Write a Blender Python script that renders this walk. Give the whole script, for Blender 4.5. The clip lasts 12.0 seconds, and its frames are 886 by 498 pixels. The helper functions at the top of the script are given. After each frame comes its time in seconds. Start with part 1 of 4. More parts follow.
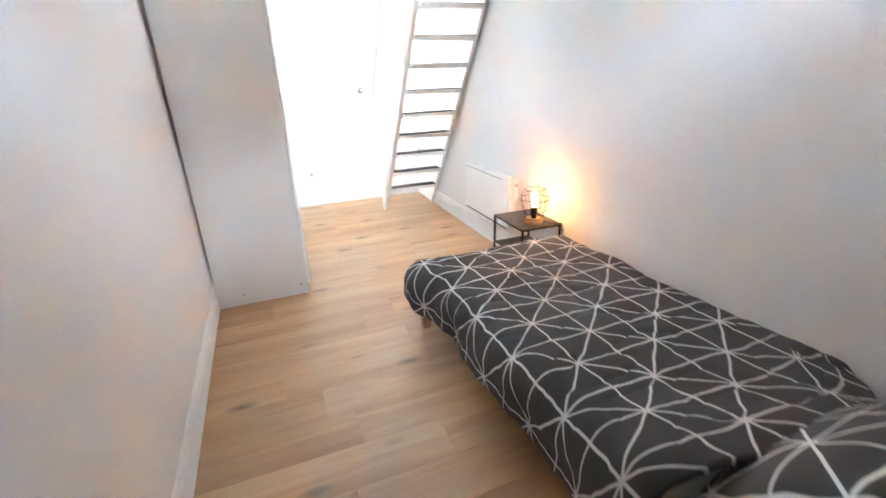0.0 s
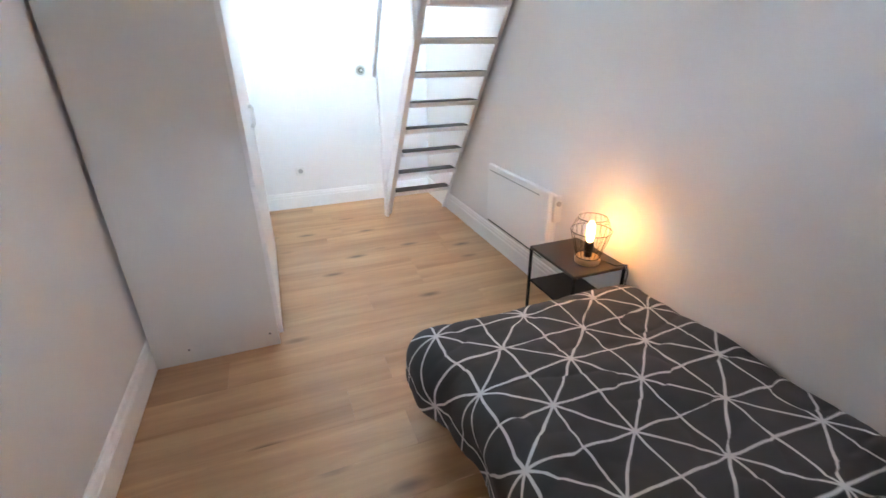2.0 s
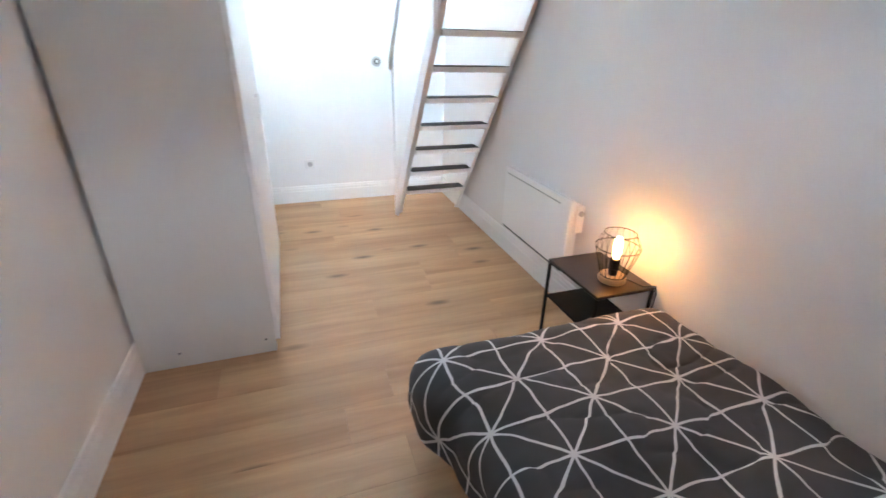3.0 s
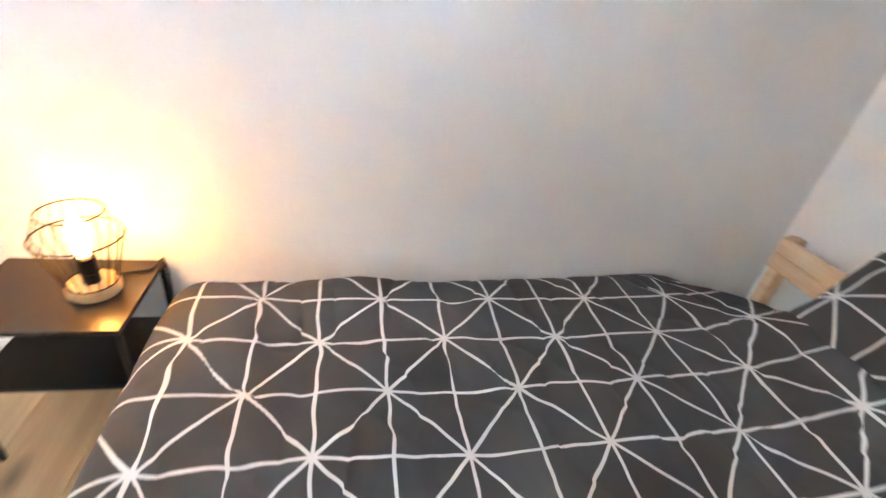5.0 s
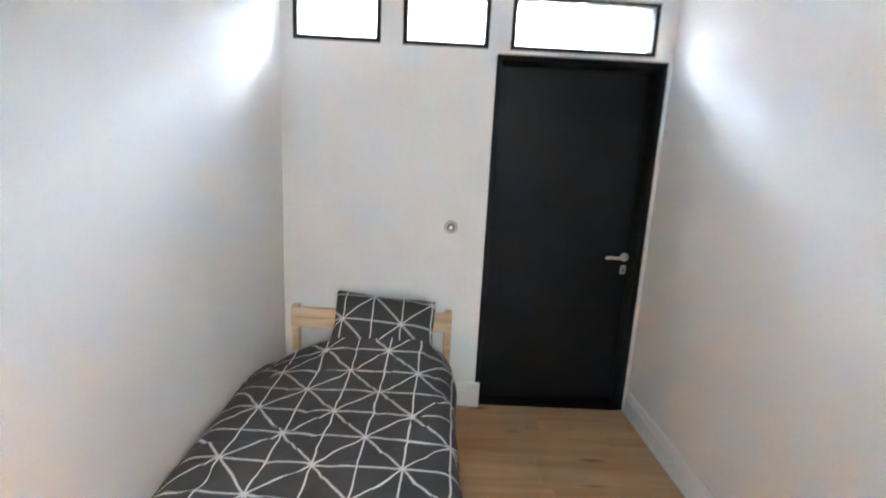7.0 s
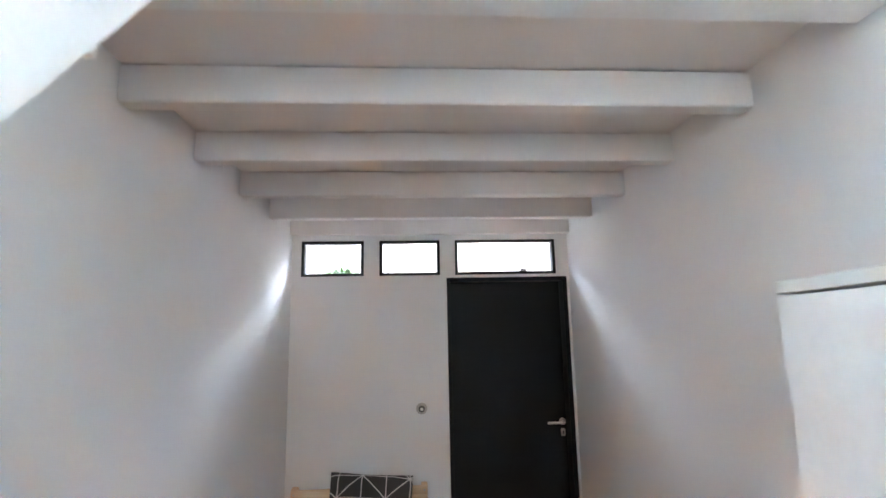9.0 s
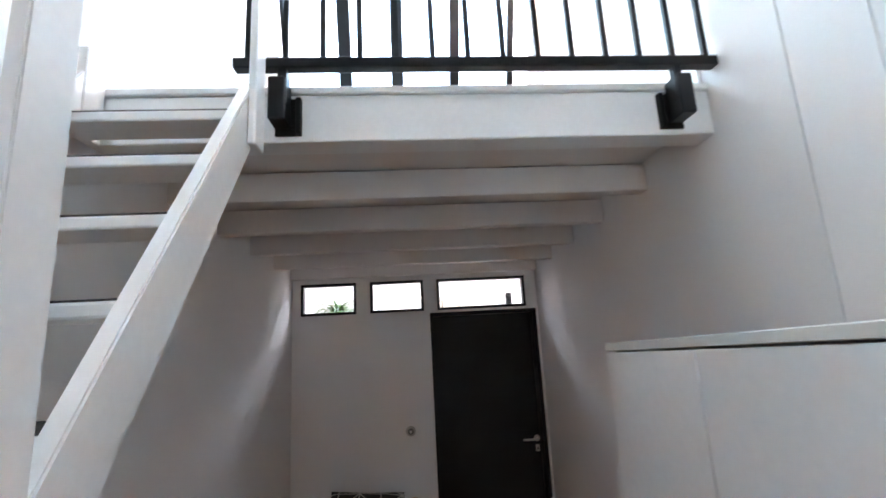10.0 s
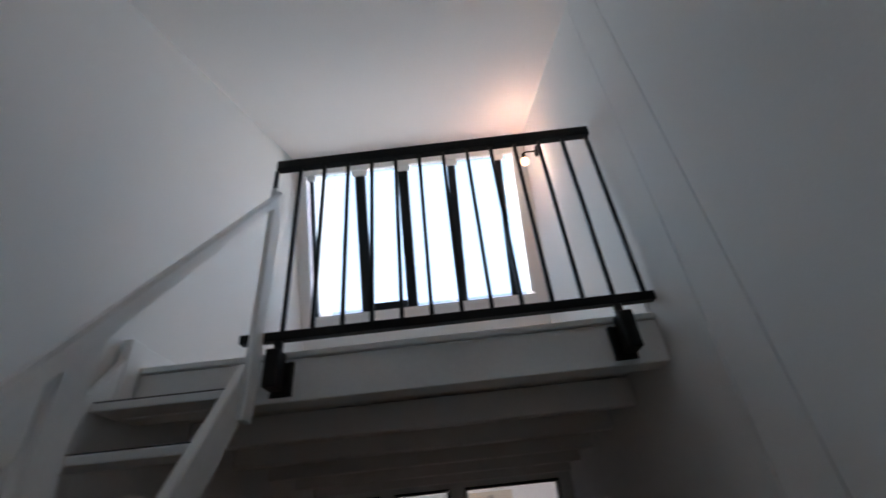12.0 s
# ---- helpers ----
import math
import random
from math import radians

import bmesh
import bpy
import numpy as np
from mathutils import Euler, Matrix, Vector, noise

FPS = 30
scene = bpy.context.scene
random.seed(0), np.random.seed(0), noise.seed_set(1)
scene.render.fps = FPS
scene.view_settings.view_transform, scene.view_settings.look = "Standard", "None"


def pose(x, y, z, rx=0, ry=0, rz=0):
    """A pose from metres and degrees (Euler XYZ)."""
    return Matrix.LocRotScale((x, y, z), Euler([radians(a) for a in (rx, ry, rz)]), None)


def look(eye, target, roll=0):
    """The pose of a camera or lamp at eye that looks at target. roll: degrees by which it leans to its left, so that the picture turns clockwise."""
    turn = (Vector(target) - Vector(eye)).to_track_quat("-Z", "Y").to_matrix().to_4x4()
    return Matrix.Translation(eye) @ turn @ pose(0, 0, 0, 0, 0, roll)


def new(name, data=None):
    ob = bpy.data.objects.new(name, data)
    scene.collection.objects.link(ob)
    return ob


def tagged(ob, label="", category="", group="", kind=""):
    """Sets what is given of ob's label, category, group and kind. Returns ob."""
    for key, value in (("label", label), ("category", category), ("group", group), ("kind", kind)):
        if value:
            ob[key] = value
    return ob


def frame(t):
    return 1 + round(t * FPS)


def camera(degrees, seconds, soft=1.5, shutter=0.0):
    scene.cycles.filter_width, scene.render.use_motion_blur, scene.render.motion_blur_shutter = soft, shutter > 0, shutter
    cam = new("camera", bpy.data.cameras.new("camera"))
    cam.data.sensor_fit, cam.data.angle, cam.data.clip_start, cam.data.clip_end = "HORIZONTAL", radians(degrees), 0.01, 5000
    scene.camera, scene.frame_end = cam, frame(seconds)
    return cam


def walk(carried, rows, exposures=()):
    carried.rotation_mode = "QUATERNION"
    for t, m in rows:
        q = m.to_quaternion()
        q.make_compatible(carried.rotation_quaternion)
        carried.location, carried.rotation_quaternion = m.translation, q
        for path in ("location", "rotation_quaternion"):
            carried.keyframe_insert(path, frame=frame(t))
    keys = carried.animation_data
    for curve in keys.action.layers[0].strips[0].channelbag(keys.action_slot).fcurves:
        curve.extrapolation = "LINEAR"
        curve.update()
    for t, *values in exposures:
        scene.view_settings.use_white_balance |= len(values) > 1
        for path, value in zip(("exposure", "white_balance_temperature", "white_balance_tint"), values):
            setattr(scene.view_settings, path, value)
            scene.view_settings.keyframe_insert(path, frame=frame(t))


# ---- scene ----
cam = camera(90.5, 12.0, shutter=0.4)
PATH = [
    (0, (0.444, -0.092, 1.336), (1.127, 1.631, 0.583), -1.7),
    (0.5, (0.54, 0.126, 1.329), (1.069, 1.915, 0.607), 1.3),
    (1, (0.626, 0.456, 1.296), (1.325, 2.175, 0.549), 1.1),
    (1.5, (0.673, 0.617, 1.297), (1.448, 2.272, 0.484), -0.9),
    (2, (0.693, 0.681, 1.326), (1.337, 2.384, 0.498), -0.6),
    (2.5, (0.713, 0.741, 1.331), (1.206, 2.492, 0.5), -0.2),
    (2.7, (0.728, 0.778, 1.327), (1.219, 2.527, 0.491), 0.2),
    (4.3, (0.779, 1.217, 1.185), (2.445, 1.73, 0.203), 7.9),
    (4.5, (0.833, 1.295, 1.156), (2.529, 1.518, 0.119), 8.1),
    (5, (0.973, 1.553, 1.186), (2.629, 1.111, 0.155), 9.4),
    (5.5, (1.072, 1.792, 1.204), (2.337, 0.599, 0.216), 12.2),
    (6, (1.159, 1.997, 1.228), (1.966, 0.303, 0.535), 10.9),
    (6.5, (1.253, 2.275, 1.319), (1.572, 0.396, 0.712), 5.2),
    (7, (1.219, 2.495, 1.445), (1.19, 0.531, 1.073), 2.9),
    (7.1, (1.216, 2.535, 1.458), (1.147, 0.56, 1.149), 2.7),
    (7.5, (1.181, 2.695, 1.535), (1.057, 0.702, 1.43), 2.4),
    (7.7, (1.177, 2.773, 1.576), (1.042, 0.778, 1.54), 1.9),
    (9.3, (1.148, 3.454, 1.816), (1.057, 1.483, 2.143), -2.1),
    (9.5, (1.127, 3.55, 1.839), (1.046, 1.581, 2.18), -2.7),
    (10, (1.099, 3.804, 1.867), (0.946, 1.846, 2.245), -3.1),
    (10.5, (1.002, 3.905, 1.901), (0.705, 1.981, 2.355), -2.8),
    (11, (0.873, 3.989, 1.978), (0.564, 2.121, 2.621), -2.7),
    (11.5, (0.799, 4.059, 2.055), (0.499, 2.338, 3.028), -4.5),
    (12, (0.787, 4.085, 2.049), (0.811, 2.4, 3.127), -6.0),
]
EXPOSURES = [(0.0, 8.12, 6500, 16), (0.5, 7.9, 6550, 16), (1.0, 7.7, 6550, 17), (2.5, 7.15, 6500, 19), (4.5, 8.15, 6550, 16), (5.0, 8.3, 6550, 15),
             (5.5, 8.1, 6450, 14), (6.0, 8.45, 6400, 13), (6.5, 8.4, 6350, 12), (7.0, 8.05, 6350, 11), (7.5, 8.05, 6350, 11), (9.5, 6.55, 6750, 20), (10.5, 5.05, 7150, 26),
             (11.0, 4.35, 7250, 28), (11.5, 3.6, 7250, 27), (12.0, 2.87, 7050, 26)]
walk(cam, [(t, look(eye, target, roll)) for t, eye, target, roll in PATH], EXPOSURES)

# ---- light and world ----
W, L = 2.10, 4.785            # room width and length
MEZZ = 2.70                   # top of the loft floor
world = bpy.data.worlds.new("sky")
scene.world = world
world.use_nodes = True
wn = world.node_tree
sky = wn.nodes.new("ShaderNodeTexSky")
sky.sky_type = "NISHITA"
sky.sun_disc = False
sky.sun_elevation, sky.sun_rotation = radians(48), radians(17)
wn.links.new(sky.outputs[0], wn.nodes["Background"].inputs["Color"])
wn.nodes["Background"].inputs["Strength"].default_value = 0.06


def lamp(name, kind, m, power, colour, **more):
    data = bpy.data.lights.new(name, kind)
    data.energy, data.color = power, colour
    for key in more:
        if key == "size":
            data.shape, data.size, data.size_y = "RECTANGLE", more[key][0], more[key][1]
        if key == "radius":
            data.shadow_soft_size = more[key]
        if key == "angle":
            data.angle = more[key]
    ob = new(name, data)
    ob.matrix_world = m
    return ob


SUN = lamp("sun", "SUN", look((2.5, 8, 9.5), (0, 0, 0)), 3.0, (1, 0.95, 0.88), angle=radians(0.6))
# daylight of the sky in the loft's roof light, just outside its panes
lamp("roof_light_sky", "AREA", look((1.035, 0.84, 4.33), (1.035, 1.84, 3.945)), 1.20, (0.48, 0.85, 1.0), size=(1.88, 1.26))
# area lamp standing in for the sky, in the neighbouring room's unseen roof light
lamp("neighbour_sky", "AREA", look((0.66, -2.20, 3.40), (0.95, -2.60, 2.0)), 5.5, (0.78, 0.90, 1.0), size=(2.4, 1.9))

# ---- materials ----


def material(name, colour, rough=0.6, metal=0.0, **o):
    """Principled material with two scales of variation and fine relief."""
    m = bpy.data.materials.new(name)
    m.use_nodes = True
    nt = m.node_tree
    b = nt.nodes["Principled BSDF"]
    b.inputs["Roughness"].default_value = rough
    b.inputs["Metallic"].default_value = metal
    b.inputs["Specular IOR Level"].default_value = o.get("spec", 0.5)
    co = nt.nodes.new("ShaderNodeTexCoord")
    n1 = nt.nodes.new("ShaderNodeTexNoise")
    n1.inputs["Scale"].default_value = o.get("big", 1.7)
    n1.inputs["Detail"].default_value = 4
    n2 = nt.nodes.new("ShaderNodeTexNoise")
    n2.inputs["Scale"].default_value = o.get("fine", 90)
    n2.inputs["Detail"].default_value = 3
    for n in (n1, n2):
        nt.links.new(co.outputs["Object"], n.inputs["Vector"])
    add = nt.nodes.new("ShaderNodeMath")
    add.operation = "ADD"
    nt.links.new(n1.outputs["Fac"], add.inputs[0])
    nt.links.new(n2.outputs["Fac"], add.inputs[1])
    mul = nt.nodes.new("ShaderNodeMath")
    mul.operation = "MULTIPLY"
    mul.inputs[1].default_value = 0.5
    nt.links.new(add.outputs[0], mul.inputs[0])
    ramp = nt.nodes.new("ShaderNodeValToRGB")
    v = o.get("vary", 0.06)
    lo = [max(0.0, c * (1 - v)) for c in colour]
    hi = [min(1.0, c * (1 + v)) for c in colour]
    ramp.color_ramp.elements[0].position, ramp.color_ramp.elements[1].position = 0.35, 0.65
    ramp.color_ramp.elements[0].color = (*lo, 1)
    ramp.color_ramp.elements[1].color = (*hi, 1)
    nt.links.new(mul.outputs[0], ramp.inputs["Fac"])
    nt.links.new(ramp.outputs["Color"], b.inputs["Base Color"])
    bump = nt.nodes.new("ShaderNodeBump")
    bump.inputs["Strength"].default_value = o.get("bump", 0.12)
    bump.inputs["Distance"].default_value = o.get("depth", 0.002)
    nt.links.new(n2.outputs["Fac"], bump.inputs["Height"])
    nt.links.new(bump.outputs["Normal"], b.inputs["Normal"])
    return m


PAINT = material("wall_paint", (0.835, 0.828, 0.816), 0.7, big=0.8, fine=160, vary=0.02, bump=0.18, depth=0.0015)
CEIL = material("ceiling_paint", (0.84, 0.80, 0.775), 0.75, big=0.9, fine=120, vary=0.02, bump=0.12)
GLOSS = material("white_lacquer", (0.86, 0.855, 0.845), 0.32, big=2.5, fine=60, vary=0.025, bump=0.05)
TRIM = material("trim_paint", (0.87, 0.87, 0.86), 0.38, big=3, fine=70, vary=0.03, bump=0.06)
LAMINATE = material("pale_laminate", (0.73, 0.725, 0.685), 0.45, big=2, fine=240, vary=0.02, bump=0.04)
ENAMEL = material("white_enamel", (0.88, 0.88, 0.875), 0.28, fine=200, vary=0.015, bump=0.03)
BLACKDOOR = material("black_door_paint", (0.006, 0.0075, 0.0115), 0.45, spec=0.2, big=4, fine=150, vary=0.2, bump=0.06)
BLACKMETAL = material("black_powder_coat", (0.007, 0.007, 0.008), 0.45, 0.0, spec=0.2, fine=300, vary=0.2, bump=0.06)
BLACKFRAME = material("black_window_frame", (0.010, 0.012, 0.014), 0.4, spec=0.2, fine=200, vary=0.2, bump=0.05)
DARKTOP = material("dark_brown_metal_top", (0.014, 0.009, 0.007), 0.30, 0.0, spec=0.4, fine=160, vary=0.25, bump=0.05)
GRIP = material("grip_strip", (0.050, 0.045, 0.045), 0.9, big=20, fine=500, vary=0.35, bump=0.6)
STEEL = material("brushed_steel", (0.55, 0.53, 0.50), 0.3, 1.0, fine=300, vary=0.08, bump=0.05)
DULLSTEEL = material("dull_nickel", (0.13, 0.125, 0.12), 0.4, 0.6, fine=300, vary=0.1, bump=0.05)
SATIN = material("satin_nickel_plate", (0.46, 0.44, 0.41), 0.38, 0.3, fine=300, vary=0.06, bump=0.03)
PLASTIC = material("white_plastic", (0.78, 0.78, 0.76), 0.35, fine=120, vary=0.01, bump=0.02)
GREY = material("grey_plastic", (0.42, 0.42, 0.42), 0.4, fine=120, vary=0.05, bump=0.02)
DARKGAP = material("dark_recess", (0.02, 0.02, 0.02), 0.8, vary=0.2)
SHEET = material("white_cotton_sheet", (0.78, 0.77, 0.76), 0.85, big=5, fine=400, vary=0.03, bump=0.3)
LEAF = material("green_leaf", (0.055, 0.16, 0.018), 0.45, big=9, fine=60, vary=0.35, bump=0.1)
POT = material("white_ceramic", (0.7, 0.69, 0.66), 0.3, fine=90, vary=0.04)
CORD = material("jute_cord", (0.45, 0.36, 0.24), 0.9, fine=400, vary=0.15, bump=0.4)
BEIGE = material("beige_cabinet_front", (0.62, 0.54, 0.42), 0.4, fine=60, vary=0.04)
CABLE = material("black_cable", (0.012, 0.012, 0.012), 0.5, vary=0.1)
HOLE = material("tack_grey", (0.16, 0.16, 0.16), 0.5, vary=0.1)
BOUNCEFLOOR = material("pale_bounce_floor", (0.45, 0.44, 0.43), 0.7, big=3, fine=40, vary=0.15, bump=0.3)


def wood(name, dark, light, rough, grain, random_by_object=False, along="X"):
    m = bpy.data.materials.new(name)
    m.use_nodes = True
    nt = m.node_tree
    b = nt.nodes["Principled BSDF"]
    b.inputs["Roughness"].default_value = rough
    co = nt.nodes.new("ShaderNodeTexCoord")
    mp = nt.nodes.new("ShaderNodeMapping")
    s = {"X": (1.1, 13, 13), "Y": (13, 1.1, 13), "Z": (13, 13, 1.1)}[along]
    mp.inputs["Scale"].default_value = [grain * v for v in s]
    nt.links.new(co.outputs["Object"], mp.inputs["Vector"])
    info = nt.nodes.new("ShaderNodeObjectInfo")
    shift = nt.nodes.new("ShaderNodeVectorMath")
    shift.operation = "SCALE"
    shift.inputs[0].default_value = (37, 53, 71)
    nt.links.new(info.outputs["Random"], shift.inputs["Scale"])
    nt.links.new(shift.outputs[0], mp.inputs["Location"])
    n1 = nt.nodes.new("ShaderNodeTexNoise")
    n1.inputs["Scale"].default_value = 1.0
    n1.inputs["Detail"].default_value = 8
    n1.inputs["Roughness"].default_value = 0.62
    n1.inputs["Distortion"].default_value = 0.9
    nt.links.new(mp.outputs[0], n1.inputs["Vector"])
    n2 = nt.nodes.new("ShaderNodeTexNoise")
    n2.inputs["Scale"].default_value = 0.28
    n2.inputs["Detail"].default_value = 3
    nt.links.new(mp.outputs[0], n2.inputs["Vector"])
    mix = nt.nodes.new("ShaderNodeMath")
    mix.operation = "MULTIPLY_ADD"
    mix.inputs[1].default_value = 0.55
    nt.links.new(n1.outputs["Fac"], mix.inputs[0])
    half = nt.nodes.new("ShaderNodeMath")
    half.operation = "MULTIPLY"
    half.inputs[1].default_value = 0.45
    nt.links.new(n2.outputs["Fac"], half.inputs[0])
    nt.links.new(half.outputs[0], mix.inputs[2])
    ramp = nt.nodes.new("ShaderNodeValToRGB")
    e = ramp.color_ramp.elements
    e[0].position, e[1].position = (0.30, 0.66) if random_by_object else (0.36, 0.60)
    e[0].color, e[1].color = (*dark, 1), (*light, 1)
    nt.links.new(mix.outputs[0], ramp.inputs["Fac"])
    # knots: sparse dark ovals
    vm = nt.nodes.new("ShaderNodeMapping")
    sk = {"X": (1.9, 5.2, 1), "Y": (6.5, 2.1, 1), "Z": (6.5, 6.5, 2.1)}[along]
    vm.inputs["Scale"].default_value = sk
    nt.links.new(co.outputs["Object"], vm.inputs["Vector"])
    nt.links.new(shift.outputs[0], vm.inputs["Location"])
    vo = nt.nodes.new("ShaderNodeTexVoronoi")
    vo.inputs["Scale"].default_value = 1.0
    nt.links.new(vm.outputs[0], vo.inputs["Vector"])
    kr = nt.nodes.new("ShaderNodeMapRange")
    kr.inputs["From Min"].default_value, kr.inputs["From Max"].default_value = 0.03, 0.165
    kr.inputs["To Min"].default_value, kr.inputs["To Max"].default_value = 0.20, 1.0
    nt.links.new(vo.outputs["Distance"], kr.inputs["Value"])
    km = nt.nodes.new("ShaderNodeMix")
    km.data_type, km.blend_type = "RGBA", "MULTIPLY"
    km.inputs["Factor"].default_value = 0.85
    nt.links.new(ramp.outputs["Color"], km.inputs["A"])
    nt.links.new(kr.outputs["Result"], km.inputs["B"])
    out = km.outputs["Result"]
    if random_by_object:
        hs = nt.nodes.new("ShaderNodeHueSaturation")
        vr = nt.nodes.new("ShaderNodeMapRange")
        vr.inputs["To Min"].default_value, vr.inputs["To Max"].default_value = 0.955, 1.045
        nt.links.new(info.outputs["Random"], vr.inputs["Value"])
        nt.links.new(vr.outputs["Result"], hs.inputs["Value"])
        nt.links.new(out, hs.inputs["Color"])
        out = hs.outputs["Color"]
    nt.links.new(out, b.inputs["Base Color"])
    bump = nt.nodes.new("ShaderNodeBump")
    bump.inputs["Strength"].default_value = 0.12
    bump.inputs["Distance"].default_value = 0.001
    nt.links.new(n1.outputs["Fac"], bump.inputs["Height"])
    nt.links.new(bump.outputs["Normal"], b.inputs["Normal"])
    return m


OAK = wood("oak_laminate_plank", (0.325, 0.165, 0.074), (0.600, 0.360, 0.192), 0.42, 1.0, True, "X")
PINE = wood("pine", (0.60, 0.36, 0.19), (0.84, 0.63, 0.42), 0.5, 1.2, False, "X")
LAMPWOOD = wood("turned_beech", (0.42, 0.27, 0.13), (0.58, 0.40, 0.22), 0.5, 2.0, False, "X")


def glass(name):
    m = bpy.data.materials.new(name)
    m.use_nodes = True
    b = m.node_tree.nodes["Principled BSDF"]
    b.inputs["Transmission Weight"].default_value = 1.0
    b.inputs["Roughness"].default_value = 0.01
    b.inputs["IOR"].default_value = 1.45
    b.inputs["Base Color"].default_value = (0.97, 0.99, 0.98, 1)
    return m


GLASS = glass("window_glass")


def glow(name, colour, strength):
    m = bpy.data.materials.new(name)
    m.use_nodes = True
    b = m.node_tree.nodes["Principled BSDF"]
    b.inputs["Base Color"].default_value = (*colour, 1)
    b.inputs["Emission Color"].default_value = (*colour, 1)
    b.inputs["Emission Strength"].default_value = strength
    return m


FILAMENT = glow("warm_filament_bulb", (1.0, 0.42, 0.08), 0.9)
SCONCEBULB = glow("warm_small_bulb", (1.0, 0.62, 0.25), 1.0)


def printed_cotton(name):
    """Charcoal cotton with a white eight-armed star lattice, laid out in the cloth's own flat metres."""
    m = bpy.data.materials.new(name)
    m.use_nodes = True
    nt = m.node_tree
    b = nt.nodes["Principled BSDF"]
    b.inputs["Roughness"].default_value = 0.85
    uv = nt.nodes.new("ShaderNodeUVMap")
    uv.uv_map = "flat"
    wob = nt.nodes.new("ShaderNodeTexNoise")
    wob.inputs["Scale"].default_value = 7.0
    wob.inputs["Detail"].default_value = 1
    nt.links.new(uv.outputs[0], wob.inputs["Vector"])
    cen = nt.nodes.new("ShaderNodeVectorMath")
    cen.operation = "SUBTRACT"
    cen.inputs[1].default_value = (0.5, 0.5, 0.5)
    nt.links.new(wob.outputs["Color"], cen.inputs[0])
    sc = nt.nodes.new("ShaderNodeVectorMath")
    sc.operation = "SCALE"
    sc.inputs["Scale"].default_value = 0.021
    nt.links.new(cen.outputs[0], sc.inputs[0])
    ad = nt.nodes.new("ShaderNodeVectorMath")
    ad.operation = "ADD"
    nt.links.new(uv.outputs[0], ad.inputs[0])
    nt.links.new(sc.outputs[0], ad.inputs[1])
    xyz = nt.nodes.new("ShaderNodeSeparateXYZ")
    nt.links.new(ad.outputs[0], xyz.inputs[0])

    def math_node(op, a, c):
        n = nt.nodes.new("ShaderNodeMath")
        n.operation = op
        for i, v in enumerate((a, c)):
            if isinstance(v, (int, float)):
                n.inputs[i].default_value = v
            else:
                nt.links.new(v, n.inputs[i])
        return n.outputs[0]

    PU, PV = 0.158, 0.1505
    a = math_node("DIVIDE", xyz.outputs["X"], PU)
    c = math_node("DIVIDE", xyz.outputs["Y"], PV)
    d1 = math_node("MULTIPLY", math_node("PINGPONG", a, 0.5), PU)
    d2 = math_node("MULTIPLY", math_node("PINGPONG", c, 0.5), PV)
    k = 1 / math.hypot(1 / PU, 1 / PV)
    d3 = math_node("MULTIPLY", math_node("PINGPONG", math_node("ADD", a, c), 1.0), k)
    d4 = math_node("MULTIPLY", math_node("PINGPONG", math_node("SUBTRACT", a, c), 1.0), k)
    d = math_node("MINIMUM", math_node("MINIMUM", d1, d2), math_node("MINIMUM", d3, d4))
    mr = nt.nodes.new("ShaderNodeMapRange")
    mr.inputs["From Min"].default_value, mr.inputs["From Max"].default_value = 0.0029, 0.0043
    mr.inputs["To Min"].default_value, mr.inputs["To Max"].default_value = 1.0, 0.0
    nt.links.new(d, mr.inputs["Value"])
    weave = nt.nodes.new("ShaderNodeTexNoise")
    weave.inputs["Scale"].default_value = 500
    nt.links.new(uv.outputs[0], weave.inputs["Vector"])
    fade = nt.nodes.new("ShaderNodeTexNoise")
    fade.inputs["Scale"].default_value = 4
    fade.inputs["Detail"].default_value = 4
    nt.links.new(uv.outputs[0], fade.inputs["Vector"])
    dark = nt.nodes.new("ShaderNodeValToRGB")
    dark.color_ramp.elements[0].color, dark.color_ramp.elements[1].color = (0.040, 0.039, 0.041, 1), (0.066, 0.065, 0.067, 1)
    dark.color_ramp.elements[0].position, dark.color_ramp.elements[1].position = 0.3, 0.7
    nt.links.new(fade.outputs["Fac"], dark.inputs["Fac"])
    mix = nt.nodes.new("ShaderNodeMix")
    mix.data_type = "RGBA"
    nt.links.new(mr.outputs["Result"], mix.inputs["Factor"])
    nt.links.new(dark.outputs["Color"], mix.inputs["A"])
    mix.inputs["B"].default_value = (0.66, 0.65, 0.64, 1)
    nt.links.new(mix.outputs["Result"], b.inputs["Base Color"])
    bump = nt.nodes.new("ShaderNodeBump")
    bump.inputs["Strength"].default_value = 0.25
    bump.inputs["Distance"].default_value = 0.0008
    nt.links.new(weave.outputs["Fac"], bump.inputs["Height"])
    nt.links.new(bump.outputs["Normal"], b.inputs["Normal"])
    return m


PRINT = printed_cotton("charcoal_star_print")
HEM = material("grey_hem_cotton", (0.30, 0.29, 0.29), 0.9, vary=0.1, fine=300)

# ---- mesh helpers ----


def box(bm, a, b, bevel=0.0, segments=1):
    """Adds a box between two corners, its edges bevelled."""
    a, b = [min(p, q) for p, q in zip(a, b)], [max(p, q) for p, q in zip(a, b)]
    tmp = bmesh.new()
    bmesh.ops.create_cube(tmp, size=1)
    for v in tmp.verts:
        v.co = Vector([(p + q) / 2 + c * (q - p) for p, q, c in zip(a, b, v.co)])
    if bevel:
        bmesh.ops.bevel(tmp, geom=tmp.edges[:], offset=bevel, segments=segments, affect="EDGES", profile=0.5)
    join(bm, tmp)
    return bm


